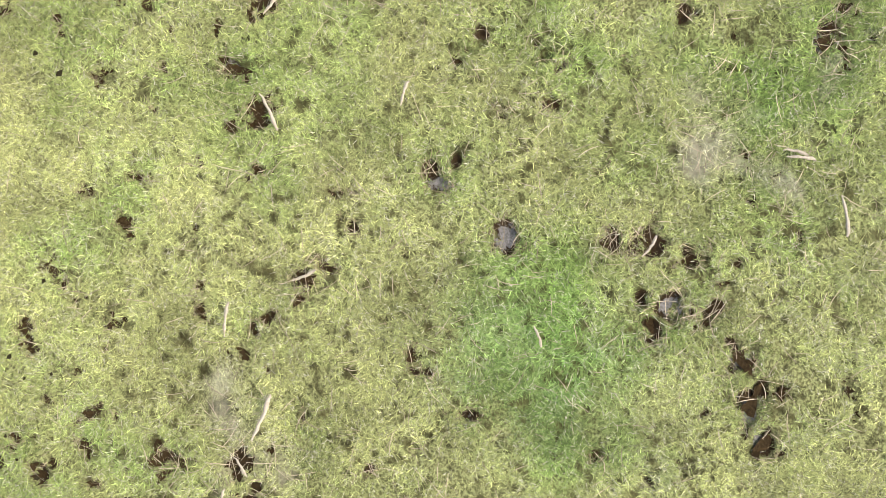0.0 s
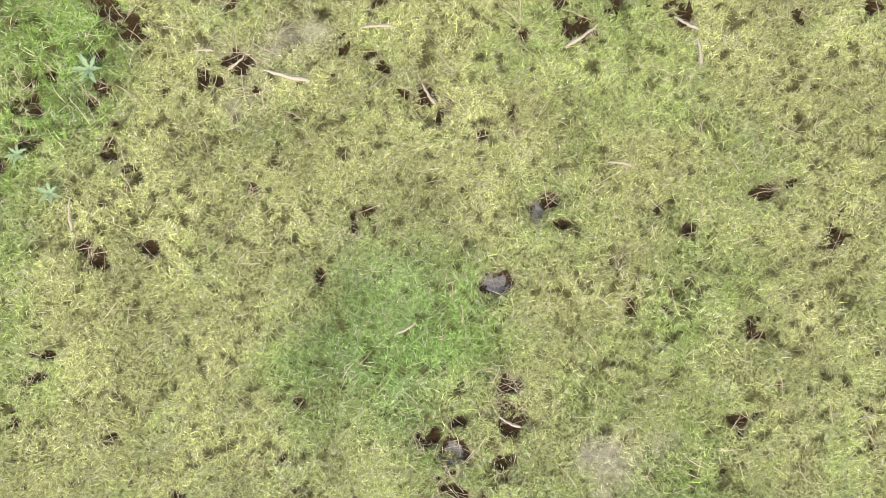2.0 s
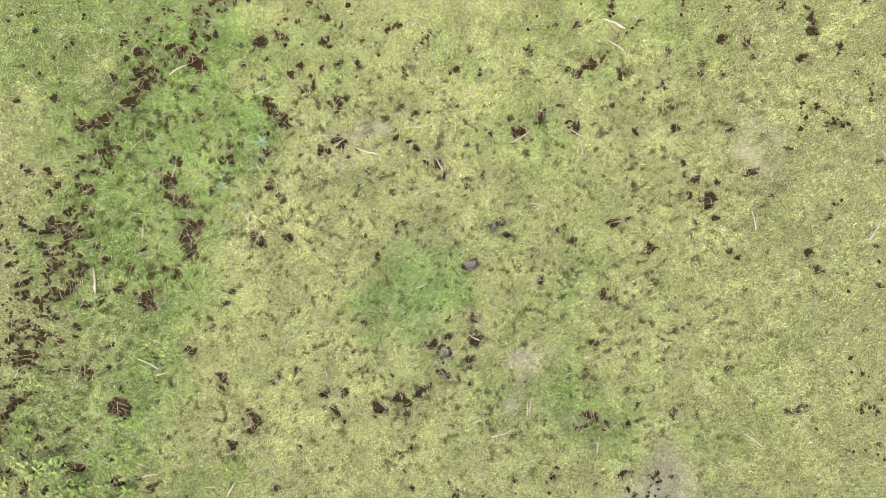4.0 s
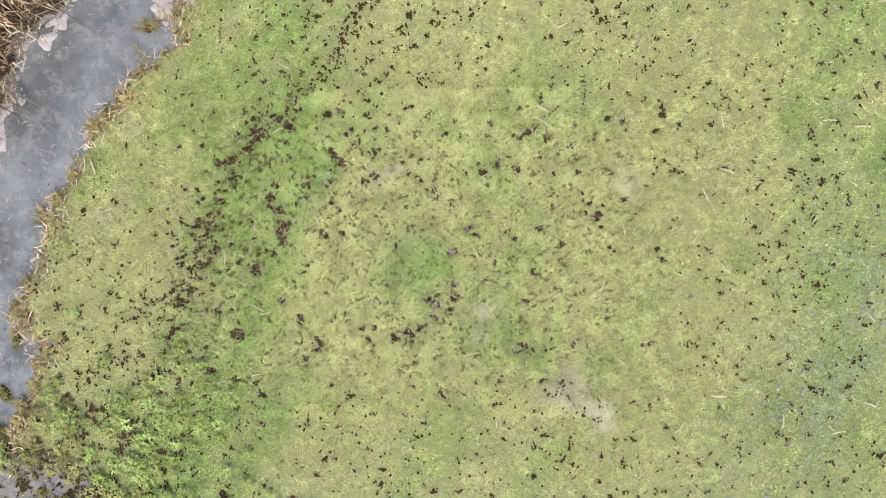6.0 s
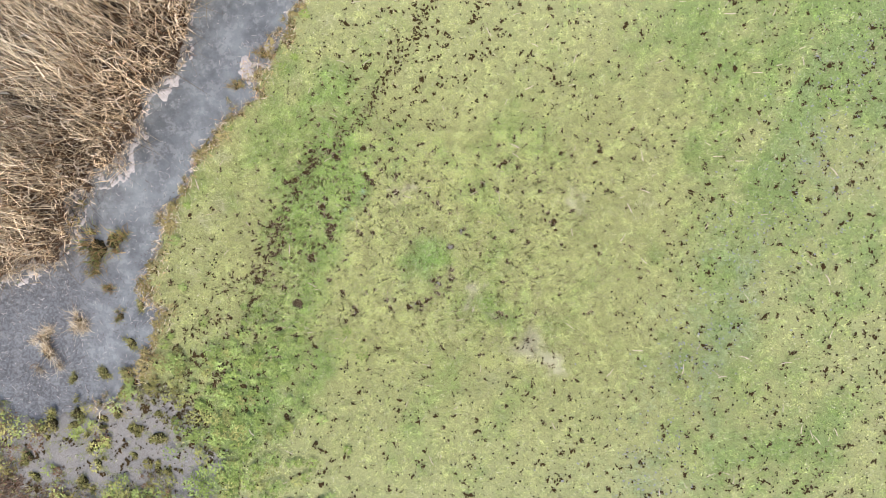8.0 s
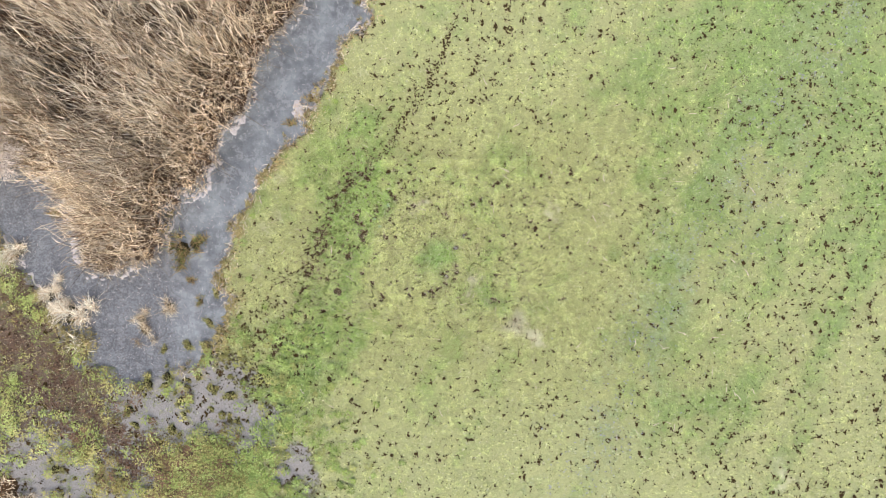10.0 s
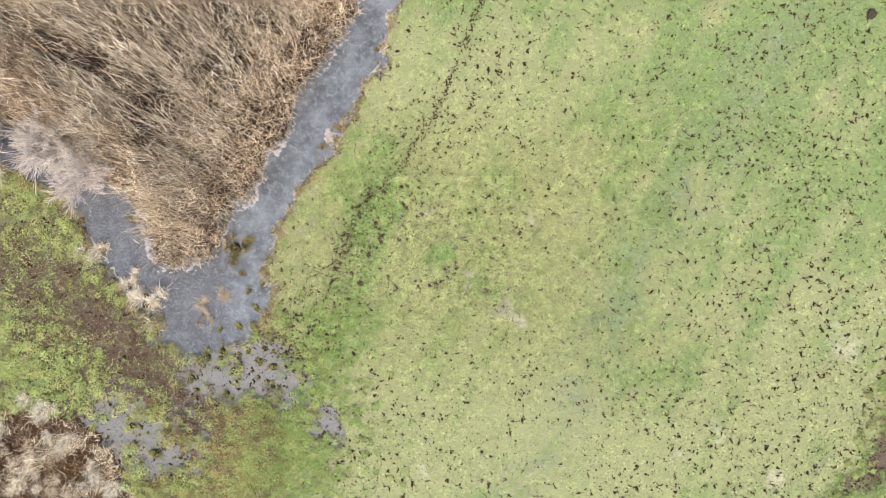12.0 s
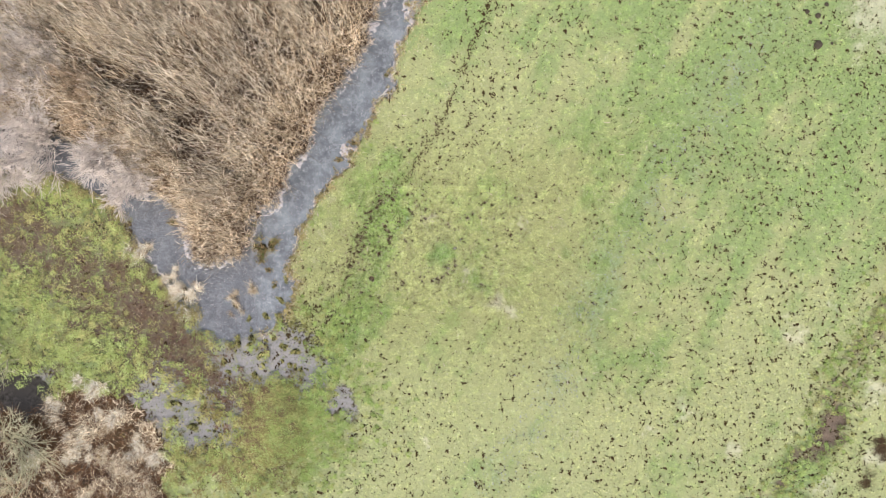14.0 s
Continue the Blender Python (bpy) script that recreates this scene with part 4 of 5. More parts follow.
def reed_bed(count, seed):
    g = np.random.default_rng(seed)
    x, y = g.uniform(-16.5, 0, count), g.uniform(-1, 10.5, count)
    keep = sample(reed_ground * 1.0, x, y) > 0.6
    near = np.exp(-(line_distance(x, y, REED_EDGE) / 1.3) ** 2)
    keep &= g.random(count) < -1.1 + 2.75 * rough_noise(x, y, 0.32, 82) + 1.15 * near
    x, y, near = x[keep], y[keep], near[keep]
    n = len(x)
    foot = np.stack([x, y, np.full(n, WATER_Z - 0.03)], -1)
    brink = line_distance(x, y, REED_EDGE)
    # upright stems that lean together in drifts; those along the water lean out over it
    way = 6.3 * soft_noise(x, y, 1.3, 83) + g.normal(0, 2.0, n)
    combed = g.random(n) < 0.75 * np.exp(-(brink / 0.7) ** 2)
    way = np.where(combed, g.normal(-0.5, 0.45, n), way)
    lean = np.abs(g.normal(0.14, 0.18, n)) + 0.36 * combed
    tall = g.uniform(1.2, 1.9, n) * (0.75 + 0.4 * rough_noise(x, y, 1.5, 84))
    tall = np.minimum(tall, 0.35 + 1.5 * brink)
    tall = np.where(combed, np.minimum(tall, 0.10 + 1.1 * brink), tall)
    tint = reed_tints(g, n, x, y) * (1 + np.exp(-(brink / 1.0) ** 2)[:, None] * np.array((0.20, 0.13, 0.05)))
    stems, line = strips(g, foot, way, lean, tall, g.uniform(0.006, 0.011, n), np.abs(g.normal(0.2, 0.5, n)), tint, 4, 0.8)
    pieces = [stems]
    for at_height in (1, 2):
        f = line[:, at_height] * 0.5 + line[:, at_height + 1] * 0.5
        leaf, _ = strips(g, f, np.where(combed, way + g.normal(0, 0.7, n), g.uniform(0, 6.28, n)), g.uniform(0.2, 0.9, n), g.uniform(0.25, 0.6, n) * np.clip(tall, 0.2, 1), g.uniform(0.006, 0.012, n), g.uniform(0.0, 0.9, n), tint * g.uniform(0.8, 1.25, (n, 1)), 3, 0.6)
        pieces.append(leaf)
    some = g.random(n) < 0.22
    plume, _ = strips(g, line[some, 3], way[some], lean[some] + 0.3, g.uniform(0.12, 0.26, some.sum()), g.uniform(0.012, 0.024, some.sum()),
                      g.uniform(0.3, 1.2, some.sum()), np.array((0.70, 0.60, 0.47)) * g.uniform(0.7, 1.05, (some.sum(), 1)), 3)
    pieces.append(plume)
    # broken stubs and short stems along the water's edge
    x, y = g.uniform(-12, 0, count), g.uniform(-1, 10.5, count)
    brink = line_distance(x, y, REED_EDGE)
    keep = (sample(reed_ground * 1.0, x, y) > 0.5) & (brink < g.uniform(0.0, 0.75, count))
    x, y = x[keep], y[keep]
    n = len(x)
    stubs, _ = strips(g, np.stack([x, y, np.full(n, WATER_Z - 0.03)], -1), g.normal(-0.6, 1.4, n), np.abs(g.normal(0.5, 0.4, n)), np.minimum(g.uniform(0.10, 0.5, n), 0.1 + line_distance(x, y, REED_EDGE)),
                      g.uniform(0.007, 0.013, n), np.abs(g.normal(0.4, 0.5, n)), reed_tints(g, n, x, y), 3)
    pieces.append(stubs)
    m = count // 4
    x, y = g.uniform(-16.5, 0, m), g.uniform(-1, 10.5, m)
    keep = sample(reed_ground * 1.0, x, y) > 0.4
    x, y = x[keep], y[keep]
    n = len(x)
    # lying stems get a quarter of the tint: shade deep in the bed, as colour
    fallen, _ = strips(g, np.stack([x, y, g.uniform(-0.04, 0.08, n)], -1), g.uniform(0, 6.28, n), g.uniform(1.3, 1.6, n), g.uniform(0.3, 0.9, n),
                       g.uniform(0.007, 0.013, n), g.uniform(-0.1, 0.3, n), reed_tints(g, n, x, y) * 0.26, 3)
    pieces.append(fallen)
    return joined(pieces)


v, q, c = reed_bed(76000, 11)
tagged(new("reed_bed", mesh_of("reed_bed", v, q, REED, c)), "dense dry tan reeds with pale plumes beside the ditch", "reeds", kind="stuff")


# ---- tussocks ----


def tussock(seed, tints, count, spread, tall, wide):
    """A mound with leaves that spill out from it, a metre across before it is scaled."""
    g = np.random.default_rng(seed)
    bm = bmesh.new()
    bmesh.ops.create_uvsphere(bm, u_segments=12, v_segments=7, radius=0.3)
    for vert in bm.verts:
        n = noise.noise(vert.co * 7 + Vector((seed, 0, 0)))
        vert.co = Vector((vert.co.x * (1 + 0.5 * n), vert.co.y * (1 + 0.5 * n), max(-0.03, vert.co.z * 0.55 * (1 + 0.6 * n))))
    mound = bpy.data.meshes.new("mound")
    bm.to_mesh(mound)
    bm.free()
    mound.materials.append(MUD)
    core = g.normal(0, 0.26, (6, 2))[g.integers(0, 6, count)]
    a, r = g.uniform(0, 6.28, count), np.abs(g.normal(0, 0.13, count))
    px, py = core[:, 0] + np.cos(a) * r, core[:, 1] + np.sin(a) * r
    foot = np.stack([px, py, 0.14 * np.clip(1 - np.hypot(px, py) / 0.35, 0, 1)], -1)
    way = np.arctan2(py, px) + g.normal(0.5, 1.3, count)
    t = np.array(tints)[g.integers(0, len(tints), count)] * g.uniform(0.65, 1.2, (count, 1))
    (v, q, c), _ = strips(g, foot, way, g.uniform(0.05, 0.6, count) + r, np.clip(np.exp(g.normal(-0.45, 0.45, count)), 0.2, 1.3) * tall, g.uniform(0.6, 1.2, count) * wide, g.uniform(0.6, 1.9, count) * spread, t, 3, 1.2)
    return mound, mesh_of("leaves", v, q, REED, c)


TAN, OCHRE, FRESH = (0.78, 0.66, 0.49), (0.40, 0.28, 0.13), (0.20, 0.24, 0.07)
STYLES = {"cream": [tussock(s, [(0.92, 0.88, 0.72), (0.88, 0.78, 0.60), (0.55, 0.42, 0.27)], 1100, 1.3, 0.5, 0.019) for s in (13, 14)],
          "tan": [tussock(s, [TAN, (0.50, 0.37, 0.20), (0.20, 0.12, 0.06), (0.78, 0.70, 0.54)], 520, 1.2, 0.6, 0.017) for s in (1, 2, 3, 8)],
          "olive": [tussock(s, [OCHRE, OCHRE, FRESH, (0.22, 0.15, 0.07)], 300, 1.0, 0.6, 0.028) for s in (4, 5)],
          "green": [tussock(s, [(0.34, 0.33, 0.11), (0.25, 0.25, 0.08), (0.40, 0.34, 0.16), (0.13, 0.12, 0.04)], 520, 1.5, 0.26, 0.030) for s in (6, 7)],
          "fringe": [tussock(s, [OCHRE, TAN, FRESH, (0.22, 0.15, 0.07)], 120, 1.0, 0.8, 0.045) for s in (9, 10, 12)]}
LABELS = {"cream": "pale cream tussock of dead grass on wet ground",
          "tan": "bleached tan grass tussock spilling over wet ground", "olive": "olive and ochre sedge tussock standing in murky water",
          "green": "low yellow-olive moss cushion at the water's edge", "fringe": "small ochre tuft of dead grass on the ditch bank"}


def put_tussock(style, x, y, r, g):
    mound, leaves = STYLES[style][g.integers(0, len(STYLES[style]))]
    z = max(WATER_Z - 0.02, float(lie(np.array([x]), np.array([y]))[0]))
    ob = new("tussock")
    ob.matrix_world = pose(x, y, z, 0, 0, g.uniform(0, 360)) @ Matrix.Diagonal((r * 1.6, r * 1.6 * g.uniform(0.6, 1.3), r * (1.6 if style != "tan" else 1.1), 1))
    part("mound", mound, ob)
    part("leaves", leaves, ob)
    tagged(ob, LABELS[style], "tussock", style + " tussocks in the marsh")


g = np.random.default_rng(23)
for x, y, r in [(-8.69, 0.02, 0.40), (-7.60, -1.33, 0.40), (-7.99, -0.89, 0.30), (-7.8, -1.1, 0.28), (-6.06, -1.64, 0.30), (-6.12, -1.42, 0.2), (-5.55, -1.17, 0.22)]:
    put_tussock("cream" if x < -7.5 else "tan", x, y, r, g)
put_tussock("cream", -10.03, -3.98, 0.36, g)
for x, y, r in [(-9.5, -4.8, 0.33), (-9.8, -5.2, 0.26), (-8.9, -5.6, 0.36), (-8.3, -6.0, 0.3), (-11.4, -4.5, 0.28), (-10.5, -5.4, 0.3), (-10.8, -6.1, 0.34), (-9.9, -5.85, 0.24),
                (-8.7, -7.1, 0.3), (-9.3, -6.6, 0.3), (-11.9, -6.0, 0.33), (-10.3, -7.0, 0.34), (-11.5, -6.9, 0.3), (-12.6, -6.9, 0.34), (-8.5, -5.15, 0.22)]:
    put_tussock("cream" if r > 0.27 and y > -6.5 else "tan", x, y, r, g)
for x, y, r in [(-5.27, 0.02, 0.34), (-5.03, 0.14, 0.26), (-5.10, -0.61, 0.12), (-4.91, -1.06, 0.12), (-5.35, -0.35, 0.13), (-2.62, 3.1, 0.13), (-3.05, 2.6, 0.12), (-1.6, 5.1, 0.12), (-7.9, 0.75, 0.16)]:
    put_tussock("olive", x, y, r, g)
for x, y, r in [(-5.68, -2.05, 0.15), (-5.19, -1.97, 0.19), (-4.75, -1.5, 0.16), (-4.8, -2.0, 0.17), (-4.6, -0.9, 0.14), (-5.6, -2.6, 0.2), (-6.0, -2.75, 0.18), (-5.3, -3.1, 0.2), (-4.95, -2.6, 0.17), (-6.4, -3.3, 0.2),
                (-7.9, -4.5, 0.2), (-7.3, -5.2, 0.22), (-7.0, -4.6, 0.2), (-4.3, -3.0, 0.18), (-5.5, -3.7, 0.2)]:
    put_tussock("green", x, y, r, g)
flats = np.random.default_rng(29)
for px, py, pr in POOLS[:8]:
    for _ in range(6):
        put_tussock("green", px + flats.normal(0, 0.7 * pr), py + flats.normal(0, 0.6 * pr), flats.uniform(0.05, 0.13), flats)
placed = 0
while placed < 10:
    x, y = g.uniform(-14.2, -7.9), g.uniform(-8.2, -4.0)
    if inside(np.array([x]), np.array([y]), MARSH)[0] and spots(np.array([x]), np.array([y]), POOLS[9:12])[0] < 0.5:
        put_tussock("tan", x, y, g.uniform(0.10, 0.27), g)
        placed += 1
cx, cy = g.uniform(-5.6, 0.2, 9000), g.uniform(-2.8, 8, 9000)
cs = sample(shore, cx, cy)
edge = (cs > -0.14) & (cs < 0.16) & (line_distance(cx, cy, BANK) < line_distance(cx, cy, REED_EDGE))
for x, y in np.stack([cx, cy], -1)[edge][:120]:
    put_tussock("fringe", float(x), float(y), g.uniform(0.035, 0.085), g)

# ---- black bog pool in the marsh ----
bx, by = np.meshgrid(np.arange(-14.0, -10.4, 0.04), np.arange(-6.0, -3.0, 0.04))
full = spots(bx, by, [(-12.7, -4.2, 0.75), (-12.0, -4.3, 0.7), (-11.5, -4.6, 0.45)]) + 0.5 * (rough_noise(bx, by, 0.35, 97) - 0.5)
nr, nc = bx.shape
ids = np.arange(nr * nc).reshape(nr, nc)
bq = np.stack([ids[:-1, :-1], ids[:-1, 1:], ids[1:, 1:], ids[1:, :-1]], -1)[full[:-1, :-1] > 0.45]
used, inverse = np.unique(bq, return_inverse=True)
bv = np.stack([bx, by, sample(height, bx, by) + 0.02], -1).reshape(-1, 3)[used]
tagged(new("bog_pool", mesh_of("bog_pool", bv, inverse.reshape(-1, 4), BOG)), "shallow pool of black bog water among tussocks", "pool", kind="structure")

# ---- tangle of dead leaves between the marsh tussocks ----
m = 76000
x, y = g.uniform(-15, -7.5, m), g.uniform(-8.6, -3.4, m)
heap = rough_noise(x, y, 0.45, 95, 3)
keep = (sample(marsh * 1.0, x, y) > 0.4) & (g.random(m) < np.maximum(0.36, -0.62 + 1.9 * heap)) & (spots(x, y, POOLS[9:12]) < 0.6)
x, y, heap = x[keep], y[keep], heap[keep]
n = len(x)
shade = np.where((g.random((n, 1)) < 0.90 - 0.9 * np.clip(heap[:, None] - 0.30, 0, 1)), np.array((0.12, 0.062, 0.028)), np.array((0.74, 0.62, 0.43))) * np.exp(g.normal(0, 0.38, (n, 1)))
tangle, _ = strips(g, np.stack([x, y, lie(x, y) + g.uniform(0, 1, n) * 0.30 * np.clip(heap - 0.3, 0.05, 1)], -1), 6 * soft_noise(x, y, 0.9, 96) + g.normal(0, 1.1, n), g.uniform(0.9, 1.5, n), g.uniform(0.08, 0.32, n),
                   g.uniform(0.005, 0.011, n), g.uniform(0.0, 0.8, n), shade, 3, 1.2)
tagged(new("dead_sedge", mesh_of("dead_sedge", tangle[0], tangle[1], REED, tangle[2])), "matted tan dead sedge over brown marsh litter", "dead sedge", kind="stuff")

# ---- leafless shrubs over the left branch of the ditch ----


def tube(path, radii, sides=4):
    verts, quads = [], []
    for i, (p, r) in enumerate(zip(path, radii)):
        ahead = (path[min(i + 1, len(path) - 1)] - path[max(i - 1, 0)]).normalized()
        a = ahead.orthogonal().normalized()
        b = ahead.cross(a)
        for k in range(sides):
            w = 2 * math.pi * k / sides
            verts.append(p + r * (a * math.cos(w) + b * math.sin(w)))
    for i in range(len(path) - 1):
        for k in range(sides):
            quads.append((i * sides + k, i * sides + (k + 1) % sides, (i + 1) * sides + (k + 1) % sides, (i + 1) * sides + k))
    return verts, quads


def grow(rnd, start, way, length, radius, level, out, fine=3):
    path, radii, p, d = [start], [radius], start.copy(), way.normalized()
    steps = 4 if level < fine else 1
    for i in range(steps):
        d = (d + Vector((rnd.gauss(0, 0.2), rnd.gauss(0, 0.2), rnd.gauss(0.0, 0.12)))).normalized()
        p = p + d * (length / steps)
        path.append(p.copy())
        radii.append(radius * (1 - 0.7 * (i + 1) / steps))
        if level < fine:
            for _ in range((2, 2, 2)[level]):
                side = Vector((rnd.gauss(0, 1), rnd.gauss(0, 1), rnd.gauss(0.1, 0.6)))
                grow(rnd, p, d * 0.9 + side * 0.36, length * rnd.uniform(0.45, 0.7), radius * 0.45, level + 1, out, fine)
    out[0 if level < 2 else 1].append(tube(path, [max(r, 0.0042) for r in radii], 4 if level < 2 else 3))


def shrub(x, y, reach, tall, tilt, twig, label, seed, fine=3):
    rnd = random.Random(seed)
    out = ([], [])
    for i in range(6):
        a = rnd.uniform(0, 6.28)
        grow(rnd, Vector((rnd.gauss(0, 0.12), rnd.gauss(0, 0.12), -0.05)), Vector((math.cos(a) * 0.6 + tilt[0], math.sin(a) * 0.6 + tilt[1], tall / reach)), reach * rnd.uniform(0.75, 1.1), 0.022 if fine > 2 else 0.028, 0, out, fine)
    ob = new("shrub")
    ob.matrix_world = pose(x, y, max(WATER_Z, float(lie(np.array([x]), np.array([y]))[0])))
    for name, tubes, material in (("branchwork", out[0], BARK if fine > 2 else twig), ("brushwood", out[1], twig)):
        verts, quads, start = [], [], 0
        for tv, tq in tubes:
            verts += tv
            quads += [tuple(i + start for i in f) for f in tq]
            start += len(tv)
        part(name, mesh_of(name, verts, np.array(quads), material), ob)
    tagged(ob, label, "shrub")


PALE_SHRUB = "leafless shrub with pale grey twigs over the water"
shrub(-10.3, 3.0, 1.0, 1.1, (0.4, -0.9), TWIG, PALE_SHRUB, 1)
shrub(-9.0, 2.15, 0.85, 1.0, (0.1, -0.7), TWIG, PALE_SHRUB, 2)
shrub(-11.9, 4.6, 1.2, 1.3, (-0.2, -0.5), TWIG, PALE_SHRUB, 3)
shrub(-11.6, 3.3, 1.0, 1.1, (0.0, -0.8), TWIG, PALE_SHRUB, 4)
shrub(-10.0, 4.4, 0.75, 1.2, (0, 0), RUSSET, "leafless shrub with russet twigs among dry reeds", 5)
shrub(-11.5, 6.2, 1.2, 1.4, (0, 0), TWIG, "leafless pale grey shrub rising among dry reeds", 6)
shrub(-12.9, -3.0, 0.8, 0.8, (-0.2, 0.1), OLIVE_TWIG, "leafless shrub with pale olive branches on the green bank", 7, 2)
shrub(-12.7, -5.6, 1.25, 0.7, (0.5, -0.1), OLIVE_TWIG, "leafless shrub with pale olive branches over marsh tussocks", 9, 2)
shrub(-12.9, 2.6, 1.1, 1.1, (0.3, -0.5), TWIG, PALE_SHRUB, 10)
shrub(-12.5, -7.0, 1.2, 0.8, (0.2, 0.3), OLIVE_TWIG, "leafless shrub with olive branches among tan marsh tussocks", 8, 2)

# ---- stalks lying on the meadow ----


def stalk_mesh(seed):
    """A split, slightly bowed length of dead reed with its nodes, one metre long before it is scaled."""
    rnd = random.Random(seed)
    bend = rnd.uniform(-0.05, 0.05)
    path, radii = [], []
    for i in range(9):
        s = i / 8
        path.append(Vector((s - 0.5, bend * math.sin(math.pi * s) + rnd.gauss(0, 0.012), 0.06 * math.sin(math.pi * s * rnd.uniform(0.8, 1.2)))))
        radii.append((0.055 if i in (2, 6) else 0.045) * (1 - 0.45 * s) * rnd.uniform(0.85, 1.15) * (0.55 if i in (0, 8) else 1))
    tv, tq = tube(path, radii, 6)
    tv = [Vector((p.x, p.y, p.z * 0.6 + 0.03)) for p in tv]
    first, last = len(tv), len(tv) + 1
    tv += [path[0], path[-1]]
    tq += [(first, k, k + 1, (k + 2) % 6) for k in (0, 2, 4)] + [(last, 48 + (k + 2) % 6, 48 + k + 1, 48 + k) for k in (0, 2, 4)]
    return mesh_of("reed_stalk", tv, np.array(tq), STALK)


STALKS = [stalk_mesh(s) for s in range(5)]
CLEAR_STALKS = [(-1.59, 1.41, 0.14, 27), (-1.02, 1.25, 0.11, 22), (-1.64, 0.72, 0.08, 65), (-1.45, 0.69, 0.07, 114), (-1.87, 0.32, 0.09, 82),
                (-1.14, 0.39, 0.12, 90), (-0.63, 0.93, 0.07, 177), (-0.52, 0.88, 0.08, 35), (-0.01, 0.96, 0.12, 177), (-0.34, 0.82, 0.17, 162),
                (0.71, 0.87, 0.14, 29), (0.81, 0.41, 0.09, 168), (1.09, 0.89, 0.10, 148), (1.12, 0.78, 0.10, 92), (2.26, 0.25, 0.14, 100),
                (0.01, -0.11, 0.08, 24), (0.16, 0.71, 0.09, 118), (0.35, -0.47, 0.09, 148), (0.69, -0.97, 0.10, 87), (0.71, -0.95, 0.09, 82),
                (-1.86, -0.57, 0.16, 153), (-1.77, -0.64, 0.09, 12), (-0.66, -0.68, 0.07, 98), (-0.99, -0.72, 0.08, 135)]


def put_stalk(x, y, long, angle, rnd, broad=1.0, lift=0.03):
    ob = new("reed_stalk", STALKS[rnd.randrange(5)])
    ob.matrix_world = pose(x, y, float(lie(np.array([x]), np.array([y]))[0]) + lift, 0, rnd.uniform(-4, 4), angle) @ Matrix.Diagonal((long, long * broad, long * broad, 1))
    tagged(ob, "bleached length of dead reed lying on trodden grass", "reed stalk", "reed stalks on the meadow")


rnd = random.Random(31)
for x, y, long, angle in CLEAR_STALKS:
    deep = float(sample(depth, np.array([x]), np.array([y]), FINE)[0])
    put_stalk(x, y, long, angle, rnd, 1.4 if long < 0.12 else 1.0, 0.028 + deep * 0.6)
placed = 0
while placed < 110:
    x, y = rnd.uniform(-4, 6.5), rnd.uniform(-4, 4)
    one, two = np.array([x]), np.array([y])
    if sample(mud, one, two)[0] < 0.3 and sample(shore, one, two)[0] > 0.3 and not (abs(x) < 2 and abs(y) < 1.1):
        put_stalk(x, y, rnd.uniform(0.07, 0.18), rnd.uniform(0, 180), rnd, rnd.uniform(0.8, 1.5))
        placed += 1

# ---- small rosettes of grey-green leaves in the sward ----


def leaf_mesh(seed):
    rnd = random.Random(seed)
    verts, quads = [], []
    for i in range(7):
        s = i / 6
        wide = 0.16 * math.sin(math.pi * min(1, s * 0.9 + 0.08)) * (1.0 if i % 2 else 0.72)
        lift = 0.32 * math.sin(s * 2.2) * rnd.uniform(0.9, 1.1)
        verts += [(s, -wide, lift), (s, 0, lift - 0.03), (s, wide, lift)]
    for i in range(6):
        for k in (0, 1):
            quads.append((3 * i + k, 3 * i + k + 1, 3 * i + k + 4, 3 * i + k + 3))
    return mesh_of("leaf", verts, np.array(quads), ROSETTE)


LEAVES = [leaf_mesh(s) for s in range(3)]
for i, (x, y, r) in enumerate([(-1.04, 0.90, 0.065), (-1.21, 0.47, 0.055), (-1.32, 0.62, 0.045)]):
    plant = new("rosette")
    plant.matrix_world = pose(x, y, float(lie(np.array([x]), np.array([y]))[0]) + 0.015, 0, 0, 40 * i) @ Matrix.Scale(r, 4)
    for k in range(9):
        leaf = part("leaf", LEAVES[k % 3], plant)
        leaf.matrix_basis = pose(0, 0, 0.02 * k, 0, 0, 40 * k + 17 * (k % 3)) @ Matrix.Scale(0.7 + 0.3 * ((k * 7) % 5) / 4, 4)
    tagged(plant, "small grey-green weed rosette in trodden grass", "weed rosette", "rosettes in the meadow")

# ---- dung ----


def dung_mesh(seed):
    bm = bmesh.new()
    bmesh.ops.create_uvsphere(bm, u_segments=16, v_segments=9, radius=1.0)
    for vert in bm.verts:
        n = noise.noise(vert.co * 2.2 + Vector((seed * 5, 0, 0))) + 0.6 * noise.noise(vert.co * 5 + Vector((0, seed * 3, 0)))
        vert.co = Vector((vert.co.x * (1 + 0.8 * n), vert.co.y * (1.1 + 0.8 * n), max(-0.05, vert.co.z * 0.28 * (1 + 0.5 * n))))
    me = bpy.data.meshes.new("cow_pat")
    bm.to_mesh(me)
    bm.free()
    me.materials.append(DUNG)
    return me


PATS = [dung_mesh(s) for s in range(3)]
for i, (x, y, r) in enumerate([(10.64, 6.92, 0.055), (11.2, 7.14, 0.055), (10.95, 5.96, 0.11), (10.72, 6.63, 0.05), (10.95, 6.82, 0.075), (11.36, 6.01, 0.04), (11.05, 6.6, 0.035)]):
    ob = new("cow_pat", PATS[i % 3])
    ob.matrix_world = pose(x, y, float(lie(np.array([x]), np.array([y]))[0]) + 0.02, 0, 0, 70 * i) @ Matrix.Scale(r, 4)
    tagged(ob, "dark dried cow pat on the short grass", "cow pat", "cow pats on the meadow")

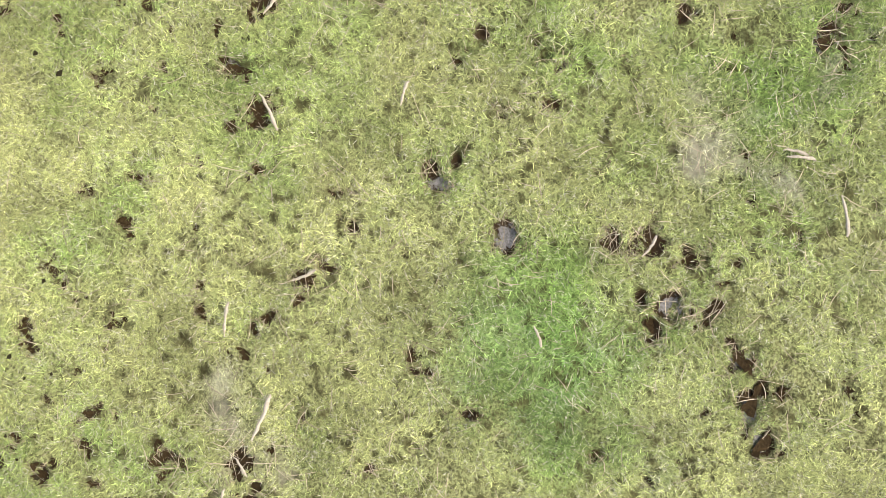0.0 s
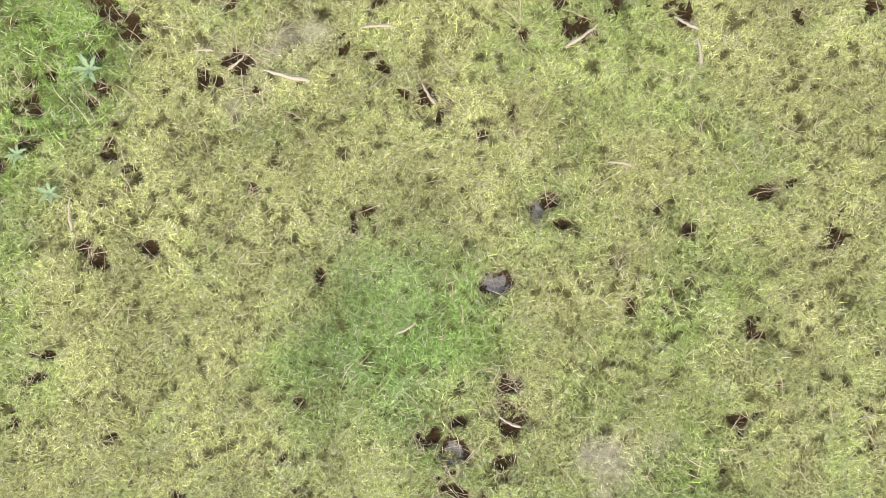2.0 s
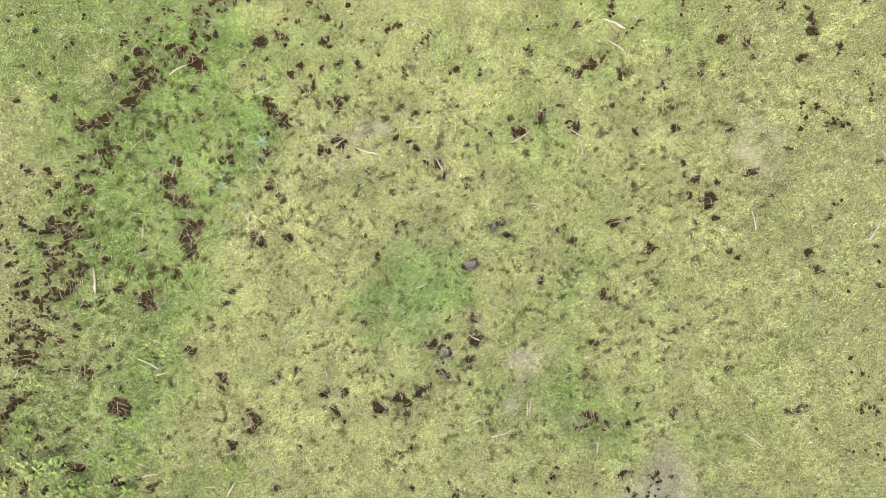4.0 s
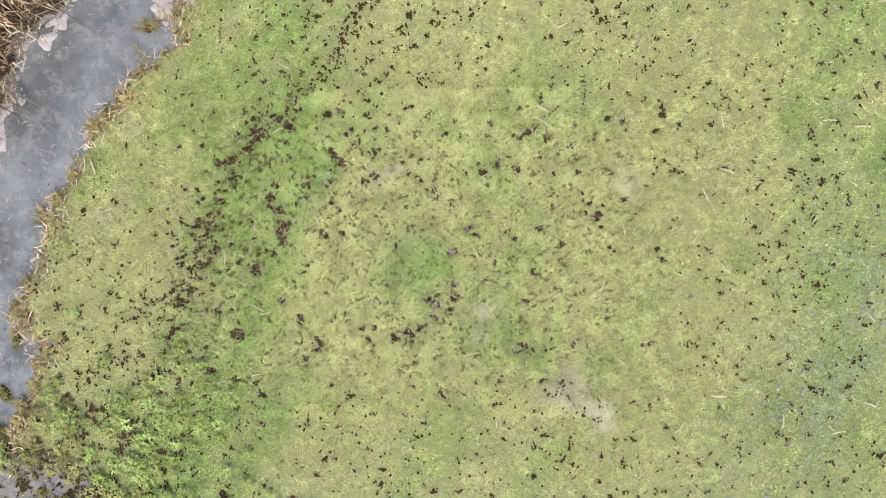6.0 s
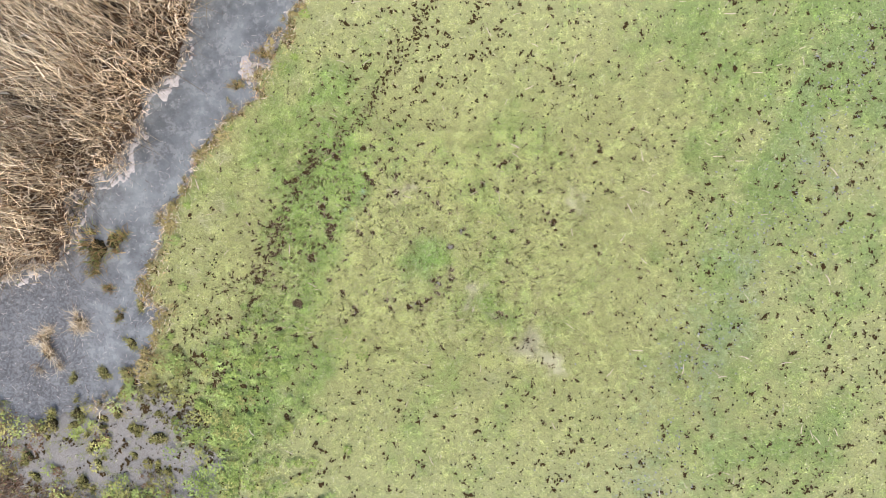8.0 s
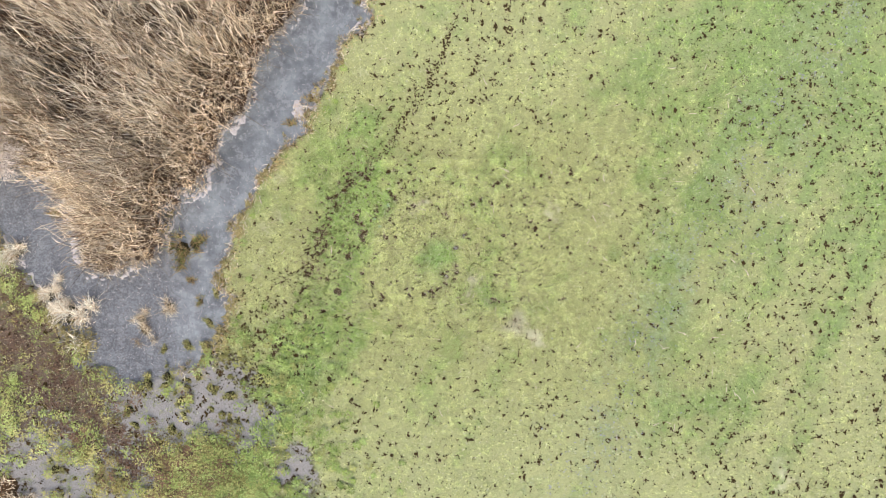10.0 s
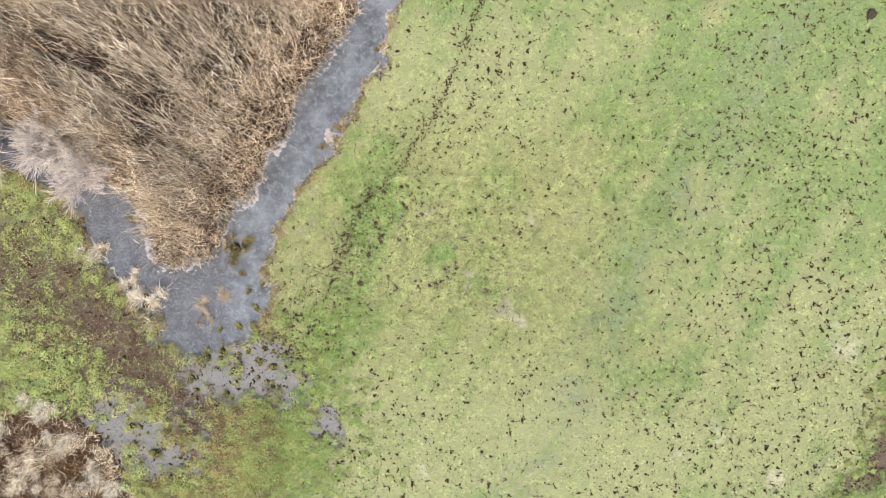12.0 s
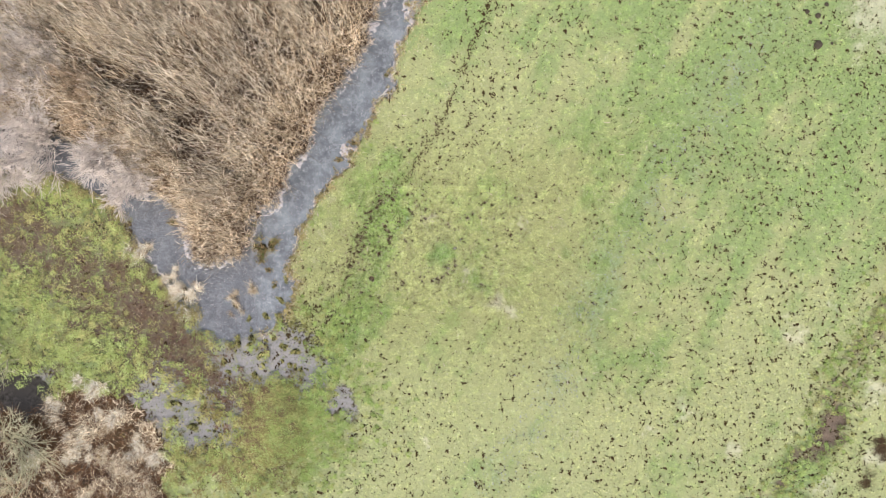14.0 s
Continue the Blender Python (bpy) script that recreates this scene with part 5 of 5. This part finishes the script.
# ---- pale crust along the reeds and litter adrift on the ditch ----
g = np.random.default_rng(41)
cell = 0.016
kx, ky = np.meshgrid(np.arange(-9, 0.4, cell), np.arange(-1.2, 8.0, cell))
ks = sample(shore, kx, ky) + 0.05 * (rough_noise(kx, ky, 0.08, 92) - 0.5)
away = line_distance(kx, ky, REED_EDGE) - line_distance(kx, ky, BANK)
rim = np.exp(-((ks + np.where(away < 0, 0.085, 0.04)) / np.where(away < 0, 0.10, 0.085)) ** 2) * np.where(away < 0, 1.0, 0.92) * (0.2 + 0.7 * (rough_noise(kx, ky, 0.4, 91, 2) - 0.2) + 0.8 * (rough_noise(kx, ky, 0.06, 93, 2) - 0.3))
lift = WATER_Z - 0.004 + 0.03 * np.clip(rim - 0.42, -0.2, 0.5)
nr, nc = kx.shape
ids = np.arange(nr * nc).reshape(nr, nc)
full = (rim[:-1, :-1] + rim[1:, 1:] + rim[1:, :-1] + rim[:-1, 1:]) / 4 > 0.25
cq = np.stack([ids[:-1, :-1], ids[:-1, 1:], ids[1:, 1:], ids[1:, :-1]], -1)[full]
used, inverse = np.unique(cq, return_inverse=True)
cv = np.stack([kx.ravel()[used], ky.ravel()[used], lift.ravel()[used]], -1)
cq = inverse.reshape(-1, 4)
tagged(new("pale_crust", mesh_of("pale_crust", cv, np.array(cq), CRUST)), "pale crust of ice along the reed edge", "ice crust", kind="stuff")

m = 24000
x, y = g.uniform(-13, -0.5, m), g.uniform(-5.5, 8, m)
s = sample(shore, x, y)
keep = (s < 0.0) & (g.random(m) < 0.25 + 0.75 * np.exp(s / 0.25) + 0.5 * ((y < 0) & (x > -7)))
x, y = x[keep], y[keep]
n = len(x)
drift, _ = strips(g, np.stack([x, y, np.full(n, WATER_Z + 0.006)], -1), g.uniform(0, 6.28, n), np.full(n, 1.53), g.uniform(0.02, 0.10, n), g.uniform(0.004, 0.010, n), g.uniform(-0.05, 0.05, n),
                  np.where(g.random((n, 1)) < 0.65, np.array((0.38, 0.345, 0.33)), np.array((0.09, 0.075, 0.07))) * g.uniform(0.7, 1.2, (n, 1)), 4, 1.4)
tagged(new("floating_litter", mesh_of("floating_litter", drift[0], drift[1], REED, drift[2])), "bits of dead reed adrift on murky water", "reed litter", kind="stuff")

# ---- bleached and reddish straw washed up along the meadow bank ----
m = 60000
x, y = g.uniform(-5.4, 0.5, m), g.uniform(-2.6, 8.4, m)
s = sample(shore, x, y)
keep = (s > -0.10) & (s < 0.34) & (line_distance(x, y, BANK) < line_distance(x, y, REED_EDGE)) & (g.random(m) < np.exp(-((s - 0.06) / 0.16) ** 2) * (0.15 + 1.1 * rough_noise(x, y, 0.4, 98)))
x, y = x[keep], y[keep]
n = len(x)
pick = g.random((n, 1))
shade = np.where(pick < 0.45, np.array((0.62, 0.54, 0.41)), np.where(pick < 0.8, np.array((0.36, 0.22, 0.11)), np.array((0.44, 0.36, 0.14)))) * np.exp(g.normal(0, 0.3, (n, 1)))
straw, _ = strips(g, np.stack([x, y, np.maximum(lie(x, y), WATER_Z) + g.uniform(0.005, 0.04, n)], -1), g.normal(-0.6, 1.3, n), g.uniform(1.1, 1.55, n), g.uniform(0.04, 0.17, n), g.uniform(0.004, 0.009, n), g.uniform(0.0, 0.3, n), shade, 3, 0.8)
tagged(new("bank_straw", mesh_of("bank_straw", straw[0], straw[1], REED, straw[2])), "bleached and reddish straw washed up along the bank", "straw", kind="stuff")
